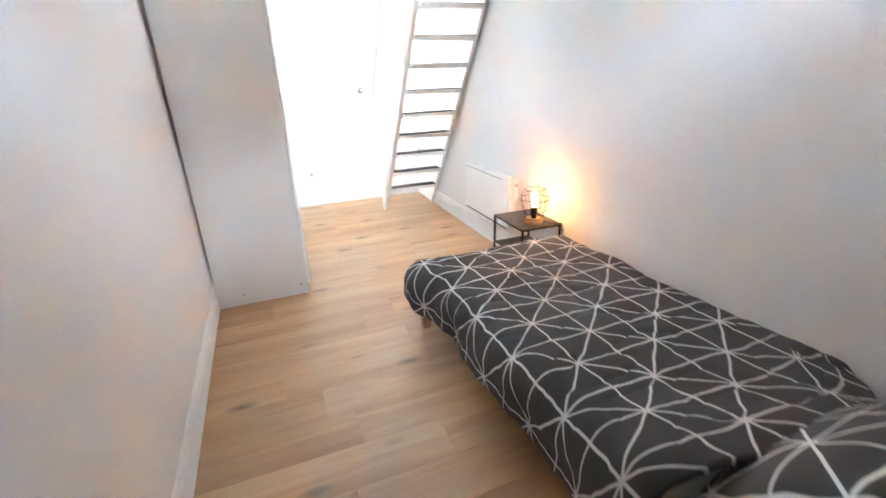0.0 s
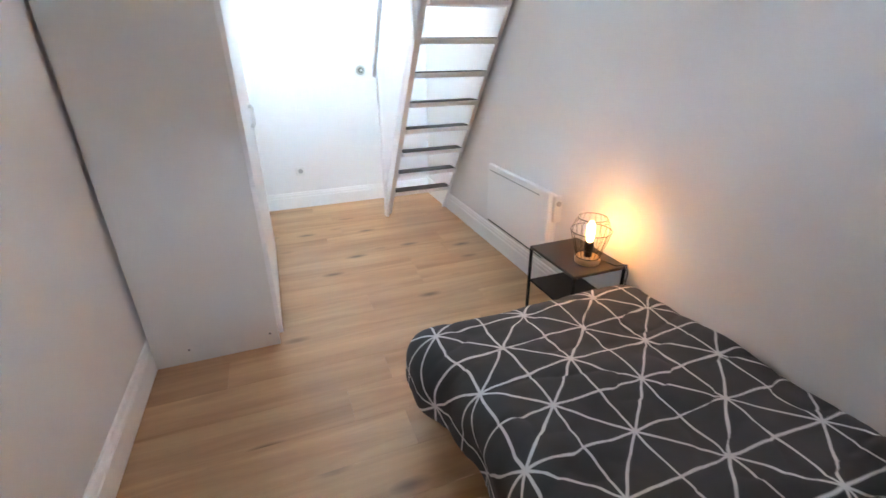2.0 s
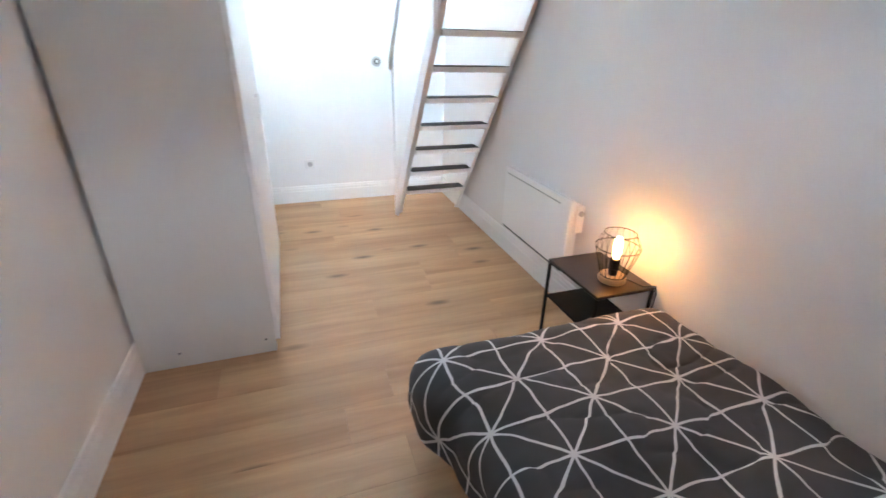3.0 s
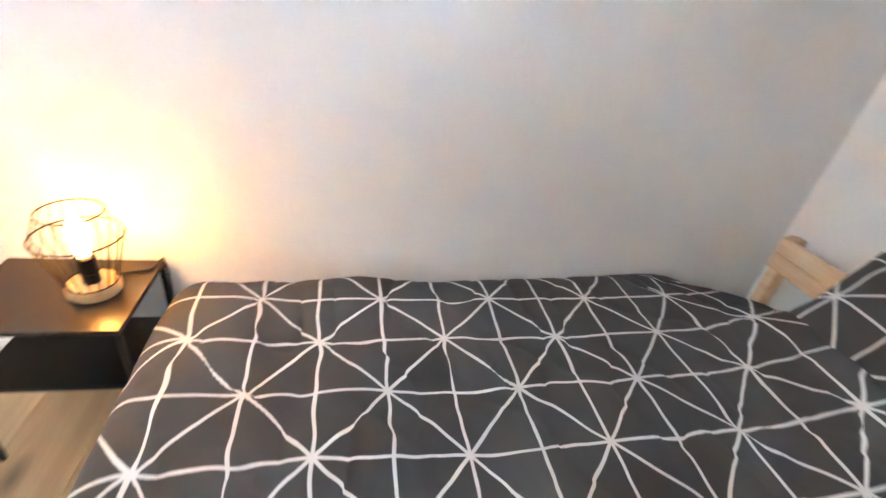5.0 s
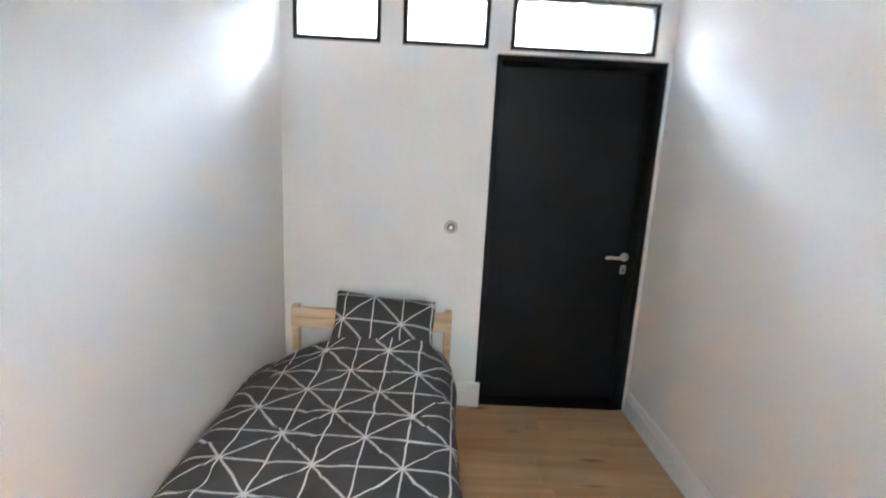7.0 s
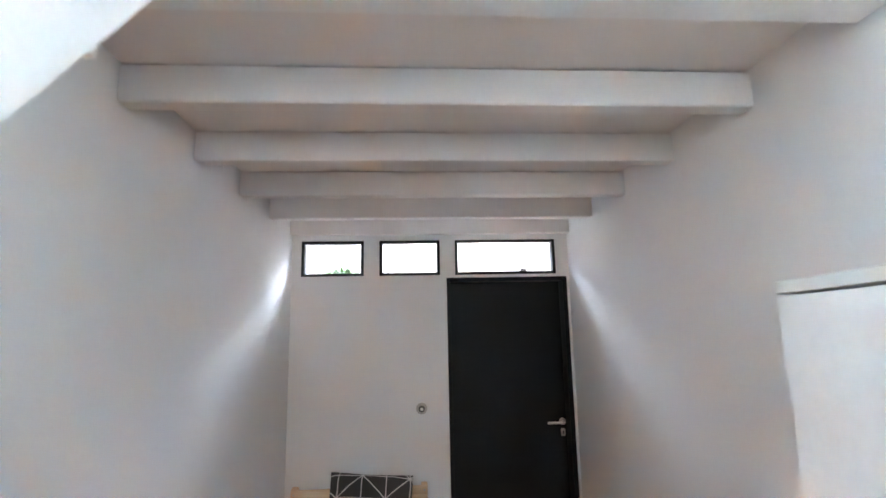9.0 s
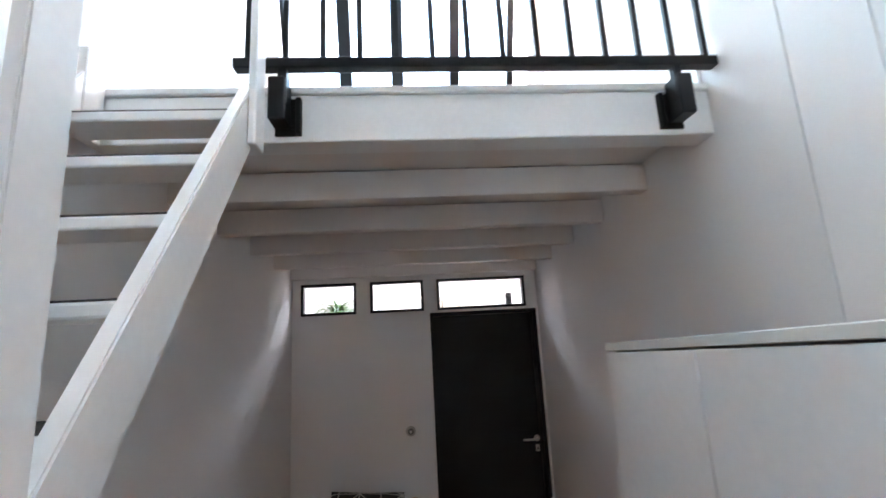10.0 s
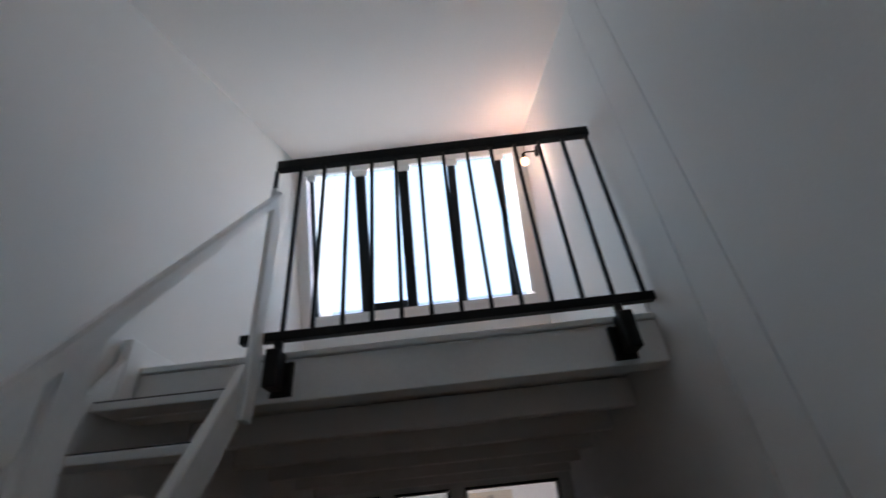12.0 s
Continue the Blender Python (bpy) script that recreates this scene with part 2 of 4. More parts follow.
def join(bm, tmp):
    m = bpy.data.meshes.new("tmp")
    tmp.to_mesh(m)
    tmp.free()
    bm.from_mesh(m)
    bpy.data.meshes.remove(m)


def prism(bm, poly, axis, lo, hi, bevel=0.0):
    """Extrudes a polygon, given in the other two axes, from lo to hi along axis."""
    tmp = bmesh.new()

    def place(p, h):
        c = list(p)
        c.insert("xyz".index(axis), h)
        return tmp.verts.new(c)

    one, two = [place(p, lo) for p in poly], [place(p, hi) for p in poly]
    tmp.faces.new(one)
    tmp.faces.new(list(reversed(two)))
    n = len(poly)
    for i in range(n):
        tmp.faces.new((one[i], two[i], two[(i + 1) % n], one[(i + 1) % n]))
    bmesh.ops.recalc_face_normals(tmp, faces=tmp.faces[:])
    if bevel:
        bmesh.ops.bevel(tmp, geom=tmp.edges[:], offset=bevel, segments=2, affect="EDGES")
    join(bm, tmp)
    return bm


def lathe(bm, profile, centre, n=32, direction=(0, 0, 1)):
    """Turns a profile of (radius, height) round an axis through centre."""
    q = Vector((0, 0, 1)).rotation_difference(Vector(direction)).to_matrix()
    rings = []
    for r, h in profile:
        rings.append([bm.verts.new(Vector(centre) + q @ Vector((r * math.cos(6.2831853 * i / n), r * math.sin(6.2831853 * i / n), h))) for i in range(n)])
    for one, two in zip(rings, rings[1:]):
        for i in range(n):
            bm.faces.new((one[i], one[(i + 1) % n], two[(i + 1) % n], two[i]))
    bm.faces.new(list(reversed(rings[0])))
    bm.faces.new(rings[-1])
    return bm


def tube(bm, points, r, n=8, closed=False):
    """A round rod along points."""
    pts = [Vector(p) for p in points]
    rings = []
    m = len(pts)
    for i, p in enumerate(pts):
        a, b = (pts[(i - 1) % m], pts[(i + 1) % m]) if closed else (pts[max(i - 1, 0)], pts[min(i + 1, m - 1)])
        q = (b - a).to_track_quat("Z", "Y")
        rings.append([bm.verts.new(p + q @ Vector((r * math.cos(6.2831853 * k / n), r * math.sin(6.2831853 * k / n), 0))) for k in range(n)])
    pairs = list(zip(rings, rings[1:])) + ([(rings[-1], rings[0])] if closed else [])
    for one, two in pairs:
        for k in range(n):
            bm.faces.new((one[k], one[(k + 1) % n], two[(k + 1) % n], two[k]))
    if not closed:
        bm.faces.new(list(reversed(rings[0])))
        bm.faces.new(rings[-1])
    return bm


def mesh_object(name, bm, mat, smooth=False):
    bmesh.ops.recalc_face_normals(bm, faces=bm.faces[:])
    me = bpy.data.meshes.new(name)
    bm.to_mesh(me)
    bm.free()
    me.materials.append(mat)
    if smooth:
        for p in me.polygons:
            p.use_smooth = True
    return new(name, me)


def part(name, bm, mat, parent, label="", smooth=False):
    ob = mesh_object(name, bm, mat, smooth)
    ob.parent = parent
    ob.matrix_parent_inverse = parent.matrix_world.inverted()
    return tagged(ob, label) if label else ob


def thing(name, at, label, category, group="", kind=""):
    ob = new(name)
    ob.empty_display_size = 0.05
    ob.matrix_world = Matrix.Translation(at)
    return tagged(ob, label, category, group, kind)


def setting(name, bm, mat, label, category):
    return tagged(mesh_object(name, bm, mat), label, category, kind="structure")


def at_base(ob):
    bpy.context.view_layer.update()
    return ob


# ---- the room's shell ----
T = 0.12
HI = 5.6
ROOF0, ROOF1 = (1.223, 5.02), (L, 3.44)      # sloping ceiling, from the roof light's head to the far wall
KNEE, SILL = (0.331, MEZZ), (0.700, 3.66)    # foot of the steep roof slope and sill of its glazing

bm = bmesh.new()
box(bm, (-T, -0.16, -0.16), (W + T, L + T, -0.012))
floor = setting("floor", bm, DARKGAP, "warm oak laminate floor of staggered planks", "floor")

SKEW = 0.006                  # the west wall runs slightly out of square
SEAMS = []
for y, g, d in ((2.760, 0.0025, 0.007), (2.985, 0.0023, 0.006)):      # two open joints between the wall's boards
    SEAMS += [(y * SKEW, y - g), (y * SKEW - d, y - g * 0.8), (y * SKEW - d, y + g * 0.8), (y * SKEW, y + g)]
bm = bmesh.new()
prism(bm, [(-T, -0.16), (-0.16 * SKEW, -0.16), *SEAMS, ((L + T) * SKEW, L + T), (-T, L + T)], "z", -0.01, HI)
wall_left = setting("wall_west", bm, PAINT, "white painted plaster wall with a soft streak of daylight", "wall")
bm = bmesh.new()
prism(bm, [(-0.16, -0.01), (L + T, -0.01), (L + T, HI), (-0.16, HI)], "x", W, W + T)
wall_bed = setting("wall_east", bm, PAINT, "white painted plaster wall behind the bed", "wall")
bm = bmesh.new()
box(bm, (0, L, -0.01), (W, L + T, HI))
wall_far = setting("wall_north", bm, PAINT, "white painted end wall with a socket and a switch", "wall")

# door wall with a doorway and three transom openings
DX0, DX1, DH = 0.018, 0.945, 2.047
OPEN = [(1.568, 2.030), (0.994, 1.450), (0.102, 0.877)]
Z0, Z1 = 2.068, 2.335
YB = -0.16
bm = bmesh.new()
box(bm, (0, YB, -0.01), (DX0, 0, Z0))
box(bm, (DX1, YB, -0.01), (W, 0, Z0))
box(bm, (DX0, YB, DH), (DX1, 0, Z0))
edges = [0.0] + sorted(v for o in OPEN for v in o) + [W]
for i in range(0, len(edges), 2):
    box(bm, (edges[i], YB, Z0), (edges[i + 1], 0, Z1))
box(bm, (0, YB, Z1), (W, 0, MEZZ + 0.02))
wall_door = setting("wall_south", bm, PAINT, "white painted wall with a black door and three transom windows", "wall")

# steep roof slope over the loft, with an opening for its glazing
def on_slope(s):
    """Point (y, z) of the steep slope; s is 0 at its foot and 1 at its head."""
    return (KNEE[0] + s * (ROOF0[0] - KNEE[0]), KNEE[1] + s * (ROOF0[1] - KNEE[1]))


S_SILL = (SILL[1] - KNEE[1]) / (ROOF0[1] - KNEE[1])
S_HEAD = 0.935
GX0, GX1 = 0.095, 2.010
SLOPE_N = Vector((0, -(ROOF0[1] - KNEE[1]), ROOF0[0] - KNEE[0])).normalized()


def slab(bm, x0, x1, s0, s1, thick, lift=0.0, bevel=0.0):
    """A board lying in the steep slope, thick outward, lifted outward by lift."""
    (y0, z0), (y1, z1) = on_slope(s0), on_slope(s1)
    n = SLOPE_N
    a, b = lift, lift + thick
    poly = [(y0 + n.y * a, z0 + n.z * a), (y1 + n.y * a, z1 + n.z * a), (y1 + n.y * b, z1 + n.z * b), (y0 + n.y * b, z0 + n.z * b)]
    return prism(bm, poly, "x", x0, x1, bevel)


bm = bmesh.new()
slab(bm, 0, W, -0.05, S_SILL, 0.06)
slab(bm, 0, GX0, S_SILL, 1.02, 0.06)
slab(bm, GX1, W, S_SILL, 1.02, 0.06)
slab(bm, GX0, GX1, S_HEAD, 1.02, 0.06)
setting("wall_roof_slope", bm, PAINT, "white steep roof slope round the loft glazing", "wall")

bm = bmesh.new()
prism(bm, [(ROOF0[0] - 0.08, ROOF0[1] + 0.03), (L + T, ROOF1[1] - 0.043), (L + T, ROOF1[1] + 0.12), (ROOF0[0] - 0.08, ROOF0[1] + 0.19)], "x", -T, W + T)
setting("ceiling", bm, CEIL, "white sloping plaster ceiling over the loft", "ceiling")

# loft floor: joists, deck, fascia
bm = bmesh.new()
prism(bm, [(0.0, 2.515), (2.329, 2.605), (2.329, MEZZ - 0.03), (0.0, MEZZ - 0.03)], "x", 0, W)
setting("ceiling_loft_deck", bm, CEIL, "white painted boarded underside of the loft", "ceiling")
JOIST = thing("loft_joists", (1.05, 1.1, 2.5), "row of white painted timber joists under the loft", "joists", kind="structure")
at_base(JOIST)
for y in (0.035, 0.500, 0.976, 1.456, 1.936):
    bm = bmesh.new()
    zb = 2.374 + 0.043 * y
    zt = 2.508 + 0.0386 * y      # a thin open joint under the deck
    prism(bm, [(y - 0.034, zb), (y + 0.034, zb), (y + 0.034, zt), (y - 0.034, zt)], "x", 0.0, W, 0.004)
    part("joist", bm, CEIL, JOIST)
bm = bmesh.new()
box(bm, (0, 2.330, 2.506), (W, 2.435, 2.672), 0.004)
fascia = setting("trim_loft_fascia", bm, TRIM, "white painted edge beam of the loft floor", "beam")
bm = bmesh.new()
box(bm, (0, 2.29, 2.6745), (W, 2.444, 2.700), 0.004)
setting("trim_loft_nosing", bm, TRIM, "white nosing board along the loft edge", "trim")
bm = bmesh.new()
box(bm, (0, 2.26, 2.575), (W, 2.3285, 2.655), 0.003)
setting("trim_loft_batten", bm, TRIM, "white batten behind the loft edge beam", "trim")


# baseboards with a stepped profile
def baseboard(name, a, b, inward):
    """From a to b along a wall, (x, y) each; inward is the unit normal into the room."""
    prof = [(0, 0), (0.017, 0), (0.017, 0.100), (0.013, 0.106), (0.013, 0.124), (0.009, 0.130), (0.009, 0.142), (0.005, 0.146), (0, 0.146)]
    bm = bmesh.new()
    one = [bm.verts.new((a[0] + inward[0] * p, a[1] + inward[1] * p, z)) for p, z in prof]
    two = [bm.verts.new((b[0] + inward[0] * p, b[1] + inward[1] * p, z)) for p, z in prof]
    for i in range(len(prof)):
        j = (i + 1) % len(prof)
        bm.faces.new((one[i], one[j], two[j], two[i]))
    bm.faces.new(one)
    bm.faces.new(list(reversed(two)))
    return setting(name, bm, TRIM, "white stepped skirting board along the wall", "skirting board")


baseboard("baseboard_west", (0, 0.02), (L * SKEW, L), (1, -SKEW))
baseboard("baseboard_east", (W, 0.0), (W, L), (-1, 0))
baseboard("baseboard_north", (0.0, L), (W, L), (0, -1))
baseboard("baseboard_south", (0.9985, 0), (W, 0), (0, 1))
bm = bmesh.new()
box(bm, (0.918, 0.0005, 0), (0.998, 0.026, 0.152), 0.003, 2)
setting("trim_plinth_block", bm, TRIM, "white plinth block between the skirting and the door frame", "trim")

# loft skirting, its ends showing beside the balustrade
for nm, x0, x1 in (("baseboard_loft_west", 0.0155, 0.032), ("baseboard_loft_east", W - 0.017, W - 0.0005)):
    bm = bmesh.new()
    box(bm, (x0, 0.40, 2.7005), (x1, 2.425, 2.800), 0.003)
    setting(nm, bm, TRIM, "white skirting board along the loft wall", "skirting board")

# ---- transom windows ----
for k, (x0, x1) in enumerate(OPEN):
    w = thing("window_%d" % (k + 1), ((x0 + x1) / 2, -0.03, Z0), "small black-framed transom window above the door wall", "window", kind="structure")
    at_base(w)
    f = 0.022
    for name, a, b in (("frame_side", (x0, -0.06, Z0), (x0 + f, 0.006, Z1)), ("frame_side", (x1 - f, -0.06, Z0), (x1, 0.006, Z1)),
                       ("frame_head", (x0 + f, -0.06, Z1 - f), (x1 - f, 0.006, Z1)), ("frame_sill", (x0 + f, -0.06, Z0), (x1 - f, 0.006, Z0 + f))):
        bm = bmesh.new()
        box(bm, a, b, 0.002)
        part(name, bm, BLACKFRAME, w)
    bm = bmesh.new()
    box(bm, (x0 + f, -0.034, Z0 + f), (x1 - f, -0.028, Z1 - f))
    pane = part("pane", bm, GLASS, w, "clear glass pane")
    pane.visible_shadow = False

# ---- black door ----
door = thing("door_1", (DX0, -0.03, 0), "closed flush black door with a steel lever handle", "door", kind="structure")
at_base(door)
for name, a, b in (("frame_side", (DX0, -0.155, 0), (DX0 + 0.03, -0.004, DH)), ("frame_side", (DX1 - 0.03, -0.155, 0), (DX1, -0.004, DH)),
                   ("frame_head", (DX0 + 0.03, -0.155, DH - 0.03), (DX1 - 0.03, -0.004, DH))):
    bm = bmesh.new()
    box(bm, a, b, 0.003)
    part(name, bm, BLACKDOOR, door)
bm = bmesh.new()
box(bm, (DX0 + 0.032, -0.150, 0.0085), (DX1 - 0.032, -0.110, DH - 0.032), 0.002)
# Black plate added to cover the lit recess floor and gap under the leaf.
bm2 = bmesh.new()
box(bm2, (DX0 + 0.032, -0.155, 0.0005), (DX1 - 0.032, -0.003, 0.008), 0.001)
part("threshold", bm2, BLACKDOOR, door)
# Unseen panel added behind the frame to stop light leaking round the leaf.
bm2 = bmesh.new()
box(bm2, (DX0 - 0.02, -0.175, -0.008), (DX1 + 0.02, -0.1605, DH + 0.015), 0.001)
part("outer_lining", bm2, BLACKDOOR, door)
leaf = part("leaf", bm, BLACKDOOR, door, "flat black door leaf")
at_base(leaf)
HX, HY, HZ = 0.080, -0.110, 0.955
bm = bmesh.new()
lathe(bm, [(0.026, 0), (0.026, 0.006), (0.022, 0.009)], (HX, HY, HZ), 28, (0, 1, 0))
part("rose", bm, STEEL, leaf, smooth=False)
bm = bmesh.new()
tube(bm, [(HX, HY + 0.008, HZ), (HX, HY + 0.040, HZ), (HX + 0.012, HY + 0.048, HZ), (HX + 0.125, HY + 0.048, HZ)], 0.0095, 12)
part("lever", bm, STEEL, leaf, "brushed steel lever", smooth=True)
bm = bmesh.new()
box(bm, (HX - 0.017, HY, HZ - 0.105), (HX + 0.017, HY + 0.008, HZ - 0.050), 0.006, 2)
part("keyhole_plate", bm, STEEL, leaf)
# Solid dark plate on the surface; the hole's shade is its colour.
bm = bmesh.new()
box(bm, (HX - 0.004, HY + 0.0082, HZ - 0.09), (HX + 0.004, HY + 0.0095, HZ - 0.068))
part("keyhole", bm, DARKGAP, leaf)


# ---- round dimmer switches and the socket ----
def dimmer(name, at, normal, label):
    s = thing(name, at, label, "light switch", kind="structure")
    at_base(s)
    bm = bmesh.new()
    lathe(bm, [(0.040, 0), (0.040, 0.004), (0.037, 0.008), (0.030, 0.010)], at, 36, normal)
    part("cover_plate", bm, SATIN, s)
    bm = bmesh.new()
    lathe(bm, [(0.023, 0.010), (0.023, 0.022), (0.020, 0.026), (0.010, 0.027)], at, 28, normal)
    part("knob", bm, DULLSTEEL, s, "brushed metal turning knob", smooth=False)
    bm = bmesh.new()
    lathe(bm, [(0.0115, 0.0272), (0.0115, 0.0285), (0.009, 0.029)], at, 20, normal)
    part("knob_cap", bm, PLASTIC, s, "pale centre cap")
    return s


dimmer("switch_1", (1.144, 0.0, 1.102), (0, 1, 0), "round satin metal light switch with a dark knob")
dimmer("switch_2", (1.494, L, 1.168), (0, -1, 0), "round satin metal light switch with a dark knob")
sock = thing("socket_1", (0.878, L, 0.338), "square white wall socket with a round recess", "socket", kind="structure")
at_base(sock)
bm = bmesh.new()
box(bm, (0.838, L - 0.010, 0.298), (0.918, L, 0.378), 0.003, 2)
part("cover_plate", bm, PLASTIC, sock)
# Raised disc in place of the hollow, whose shade is put in as grey.
bm = bmesh.new()
lathe(bm, [(0.021, 0.0102), (0.021, 0.0115), (0.018, 0.0118)], (0.878, L, 0.338), 28, (0, -1, 0))
part("recess", bm, GREY, sock)

# ---- roof light ----
rl = thing("roof_light", (1.05, 0.69, 3.66), "steep roof light with dark glazing bars and clear panes", "roof light", kind="structure")
at_base(rl)


def leaning(bm, lean):
    """Lean a member of the glazing sideways by lean from its foot to its head."""
    z0, z1 = on_slope(S_SILL)[1], on_slope(S_HEAD)[1]
    for v in bm.verts:
        v.co.x += lean * (v.co.z - z0) / (z1 - z0)
    return bm


for x, xt, wd in ((1.968, 1.955, 0.030), (1.530, 1.512, 0.092), (1.140, 1.120, 0.088), (0.702, 0.678, 0.072), (0.268, 0.250, 0.050)):
    bm = bmesh.new()
    slab(bm, x - wd / 2, x + wd / 2, S_SILL + 0.004, S_HEAD - 0.024, 0.05, 0.005, 0.004)
    part("glazing_bar", leaning(bm, xt - x), BLACKFRAME, rl)
    bm = bmesh.new()
    slab(bm, xt - wd / 2 - 0.02, xt + wd / 2 + 0.02, S_HEAD - 0.022, S_HEAD - 0.002, 0.05, 0.002, 0.003)
    part("bar_cap", bm, TRIM, rl)
for a, b in zip((GX0 + 0.02, 0.259, 0.690, 1.130, 1.521), (0.259, 0.690, 1.130, 1.521, GX1 - 0.01)):
    bm = bmesh.new()
    slab(bm, a, b, S_SILL, S_HEAD, 0.006, 0.040)
    p = part("pane", bm, GLASS, rl)
    p.visible_shadow = False
bm = bmesh.new()
slab(bm, 1.188, 1.480, S_SILL + 0.004, S_SILL + 0.03, 0.04, 0.01, 0.003)
part("sash_rail", bm, BLACKFRAME, rl, "black bottom rail of the opening sash")
bm = bmesh.new()
slab(bm, GX0 + 0.002, GX1 - 0.002, S_SILL - 0.006, S_SILL + 0.004, 0.06, -0.012, 0.003)
part("sill", bm, TRIM, rl)
bm = bmesh.new()
slab(bm, GX0 + 0.002, GX0 + 0.026, S_SILL + 0.01, S_HEAD, 0.05, 0.004, 0.003)
part("jamb", bm, TRIM, rl)

# ---- loft balustrade ----
bal = thing("loft_balustrade", (0.83, 2.50, 2.52), "black steel balustrade bolted to the loft edge", "balustrade")
at_base(bal)
BY = 2.500
bm = bmesh.new()
box(bm, (0.032, BY - 0.020, 3.628), (1.590, BY + 0.020, 3.682), 0.003)
part("top_rail", bm, BLACKMETAL, bal)
bm = bmesh.new()
box(bm, (0.018, BY - 0.020, 2.722), (1.632, BY + 0.020, 2.758), 0.003)
part("bottom_rail", bm, BLACKMETAL, bal)
N = 14
bm = bmesh.new()
box(bm, (-0.0085, -0.0085, 0), (0.0085, 0.0085, 3.628 - 2.758), 0.001)
first = part("baluster", bm, BLACKMETAL, bal)
first.location = (1.590, BY, 2.758)
for i in range(1, N):
    o = first.copy()
    scene.collection.objects.link(o)
    o.location = (1.590 - i * (1.590 - 0.050) / (N - 1), BY, 2.758)
for x, m in ((1.480, 1), (0.166, -1)):
    bm = bmesh.new()
    box(bm, (x - 0.014, BY - 0.014, 2.60), (x + 0.014, BY + 0.014, 2.724), 0.002)
    part("post", bm, BLACKMETAL, bal)
    bm = bmesh.new()
    box(bm, (x - m * 0.046, 2.4355, 2.524), (x + m * 0.040, 2.445, 2.655), 0.002)
    box(bm, (x - m * 0.046, 2.4435, 2.524), (x - m * 0.030, 2.462, 2.652), 0.002)
    box(bm, (x - m * 0.012, 2.4435, 2.545), (x + m * 0.040, 2.524, 2.690), 0.004)
    br = part("bracket", bm, BLACKMETAL, bal, "black folded steel bracket")
    at_base(br)
    for z in (2.55, 2.62):
        bm = bmesh.new()
        lathe(bm, [(0.007, 0), (0.007, 0.004), (0.004, 0.006)], (x - m * 0.021, 2.445, z), 10, (0, 1, 0))
        part("bolt", bm, BLACKMETAL, br)

# ---- open stair ----
def low(y):
    return 1.43 * (4.285 - y)


UP = 0.205
SX0, SX1 = 1.535, 1.571
stair = thing("loft_stair", (1.8, 4.0, 0), "steep open white wooden stair with dark grip strips", "stair")
at_base(stair)


def stringer_poly(ytop, front):
    ylow = 4.285
    pts = [(front, 0.0), (front, low(front) + UP), (ytop, low(ytop) + UP), (ytop, low(ytop)), (ylow, 0.0)]
    return pts


bm = bmesh.new()
prism(bm, stringer_poly(2.60, 4.30), "x", SX0, SX1, 0.004)
part("stringer", bm, GLOSS, stair)
bm = bmesh.new()
prism(bm, stringer_poly(2.52, 4.30), "x", 2.055, 2.080, 0.004)
part("stringer", bm, GLOSS, stair)
bm = bmesh.new()
box(bm, (2.050, 2.446, 2.50), (2.090, 2.535, 2.790), 0.004)
part("stringer_end", bm, GLOSS, stair)
for k in range(13):
    z = 0.248 + 0.1893 * k
    yb = 4.285 - z / 1.43 - 0.020
    yf = yb + 0.125
    bm = bmesh.new()
    box(bm, (SX1, yb, z - 0.030), (2.055, yf, z), 0.006, 2)
    tr = part("tread", bm, GLOSS, stair)
    at_base(tr)
    bm = bmesh.new()
    box(bm, (SX1 + 0.004, yb + 0.006, z + 0.0002), (2.051, yf - 0.004, z + 0.0042), 0.001)
    part("grip_strip", bm, GRIP, tr, "dark grey gritty tread strip")
# newels and handrail on the open side
def rail_z(y):
    return 3.268 - 1.315 * (y - 2.686)


bm = bmesh.new()
box(bm, (1.512, 2.565, 2.408), (1.5345, 2.640, 3.395), 0.004)
part("newel", bm, GLOSS, stair)
bm = bmesh.new()
prism(bm, [(4.225, 0.0), (4.275, 0.0), (4.275, rail_z(4.275)), (4.225, rail_z(4.225))], "x", 1.511, 1.5345, 0.003)
part("newel", bm, GLOSS, stair)
bm = bmesh.new()
ym = 3.305
prism(bm, [(ym - 0.038, low(ym) - 0.02), (ym + 0.038, low(ym) - 0.02), (ym + 0.038, rail_z(ym + 0.038) - 0.02), (ym - 0.038, rail_z(ym - 0.038) - 0.02)], "x", 1.511, 1.5345, 0.003)
part("newel", bm, GLOSS, stair)
bm = bmesh.new()
prism(bm, [(4.29, rail_z(4.29) - 0.036), (4.29, rail_z(4.29) + 0.036), (2.63, rail_z(2.63) + 0.036), (2.63, rail_z(2.63) - 0.036)], "x", 1.486, 1.5105, 0.006)
part("handrail", bm, GLOSS, stair)

# ---- wardrobe ----
WX0, WX1, WY0, WY1, WH = 0.034, 0.570, 2.645, 3.767, 1.818
ward = thing("wardrobe", (0.32, 3.1, 0), "tall pale laminate wardrobe with flat white doors", "wardrobe")
at_base(ward)
bm = bmesh.new()
box(bm, (WX0, WY0, 0.004), (WX1, WY0 + 0.018, WH - 0.020), 0.001)
side = part("side_panel", bm, LAMINATE, ward, "pale grey laminate end panel")
at_base(side)
for x, z in ((0.18, 0.075), (0.53, 0.075)):
    bm = bmesh.new()
    lathe(bm, [(0.0055, 0), (0.0055, 0.0012), (0.004, 0.0016)], (x, WY0, z), 14, (0, -1, 0))
    part("cover_cap", bm, HOLE, side)
bm = bmesh.new()
box(bm, (WX0, WY1 - 0.018, 0.004), (WX1, WY1, WH - 0.020), 0.001)
part("side_panel", bm, LAMINATE, ward)
bm = bmesh.new()
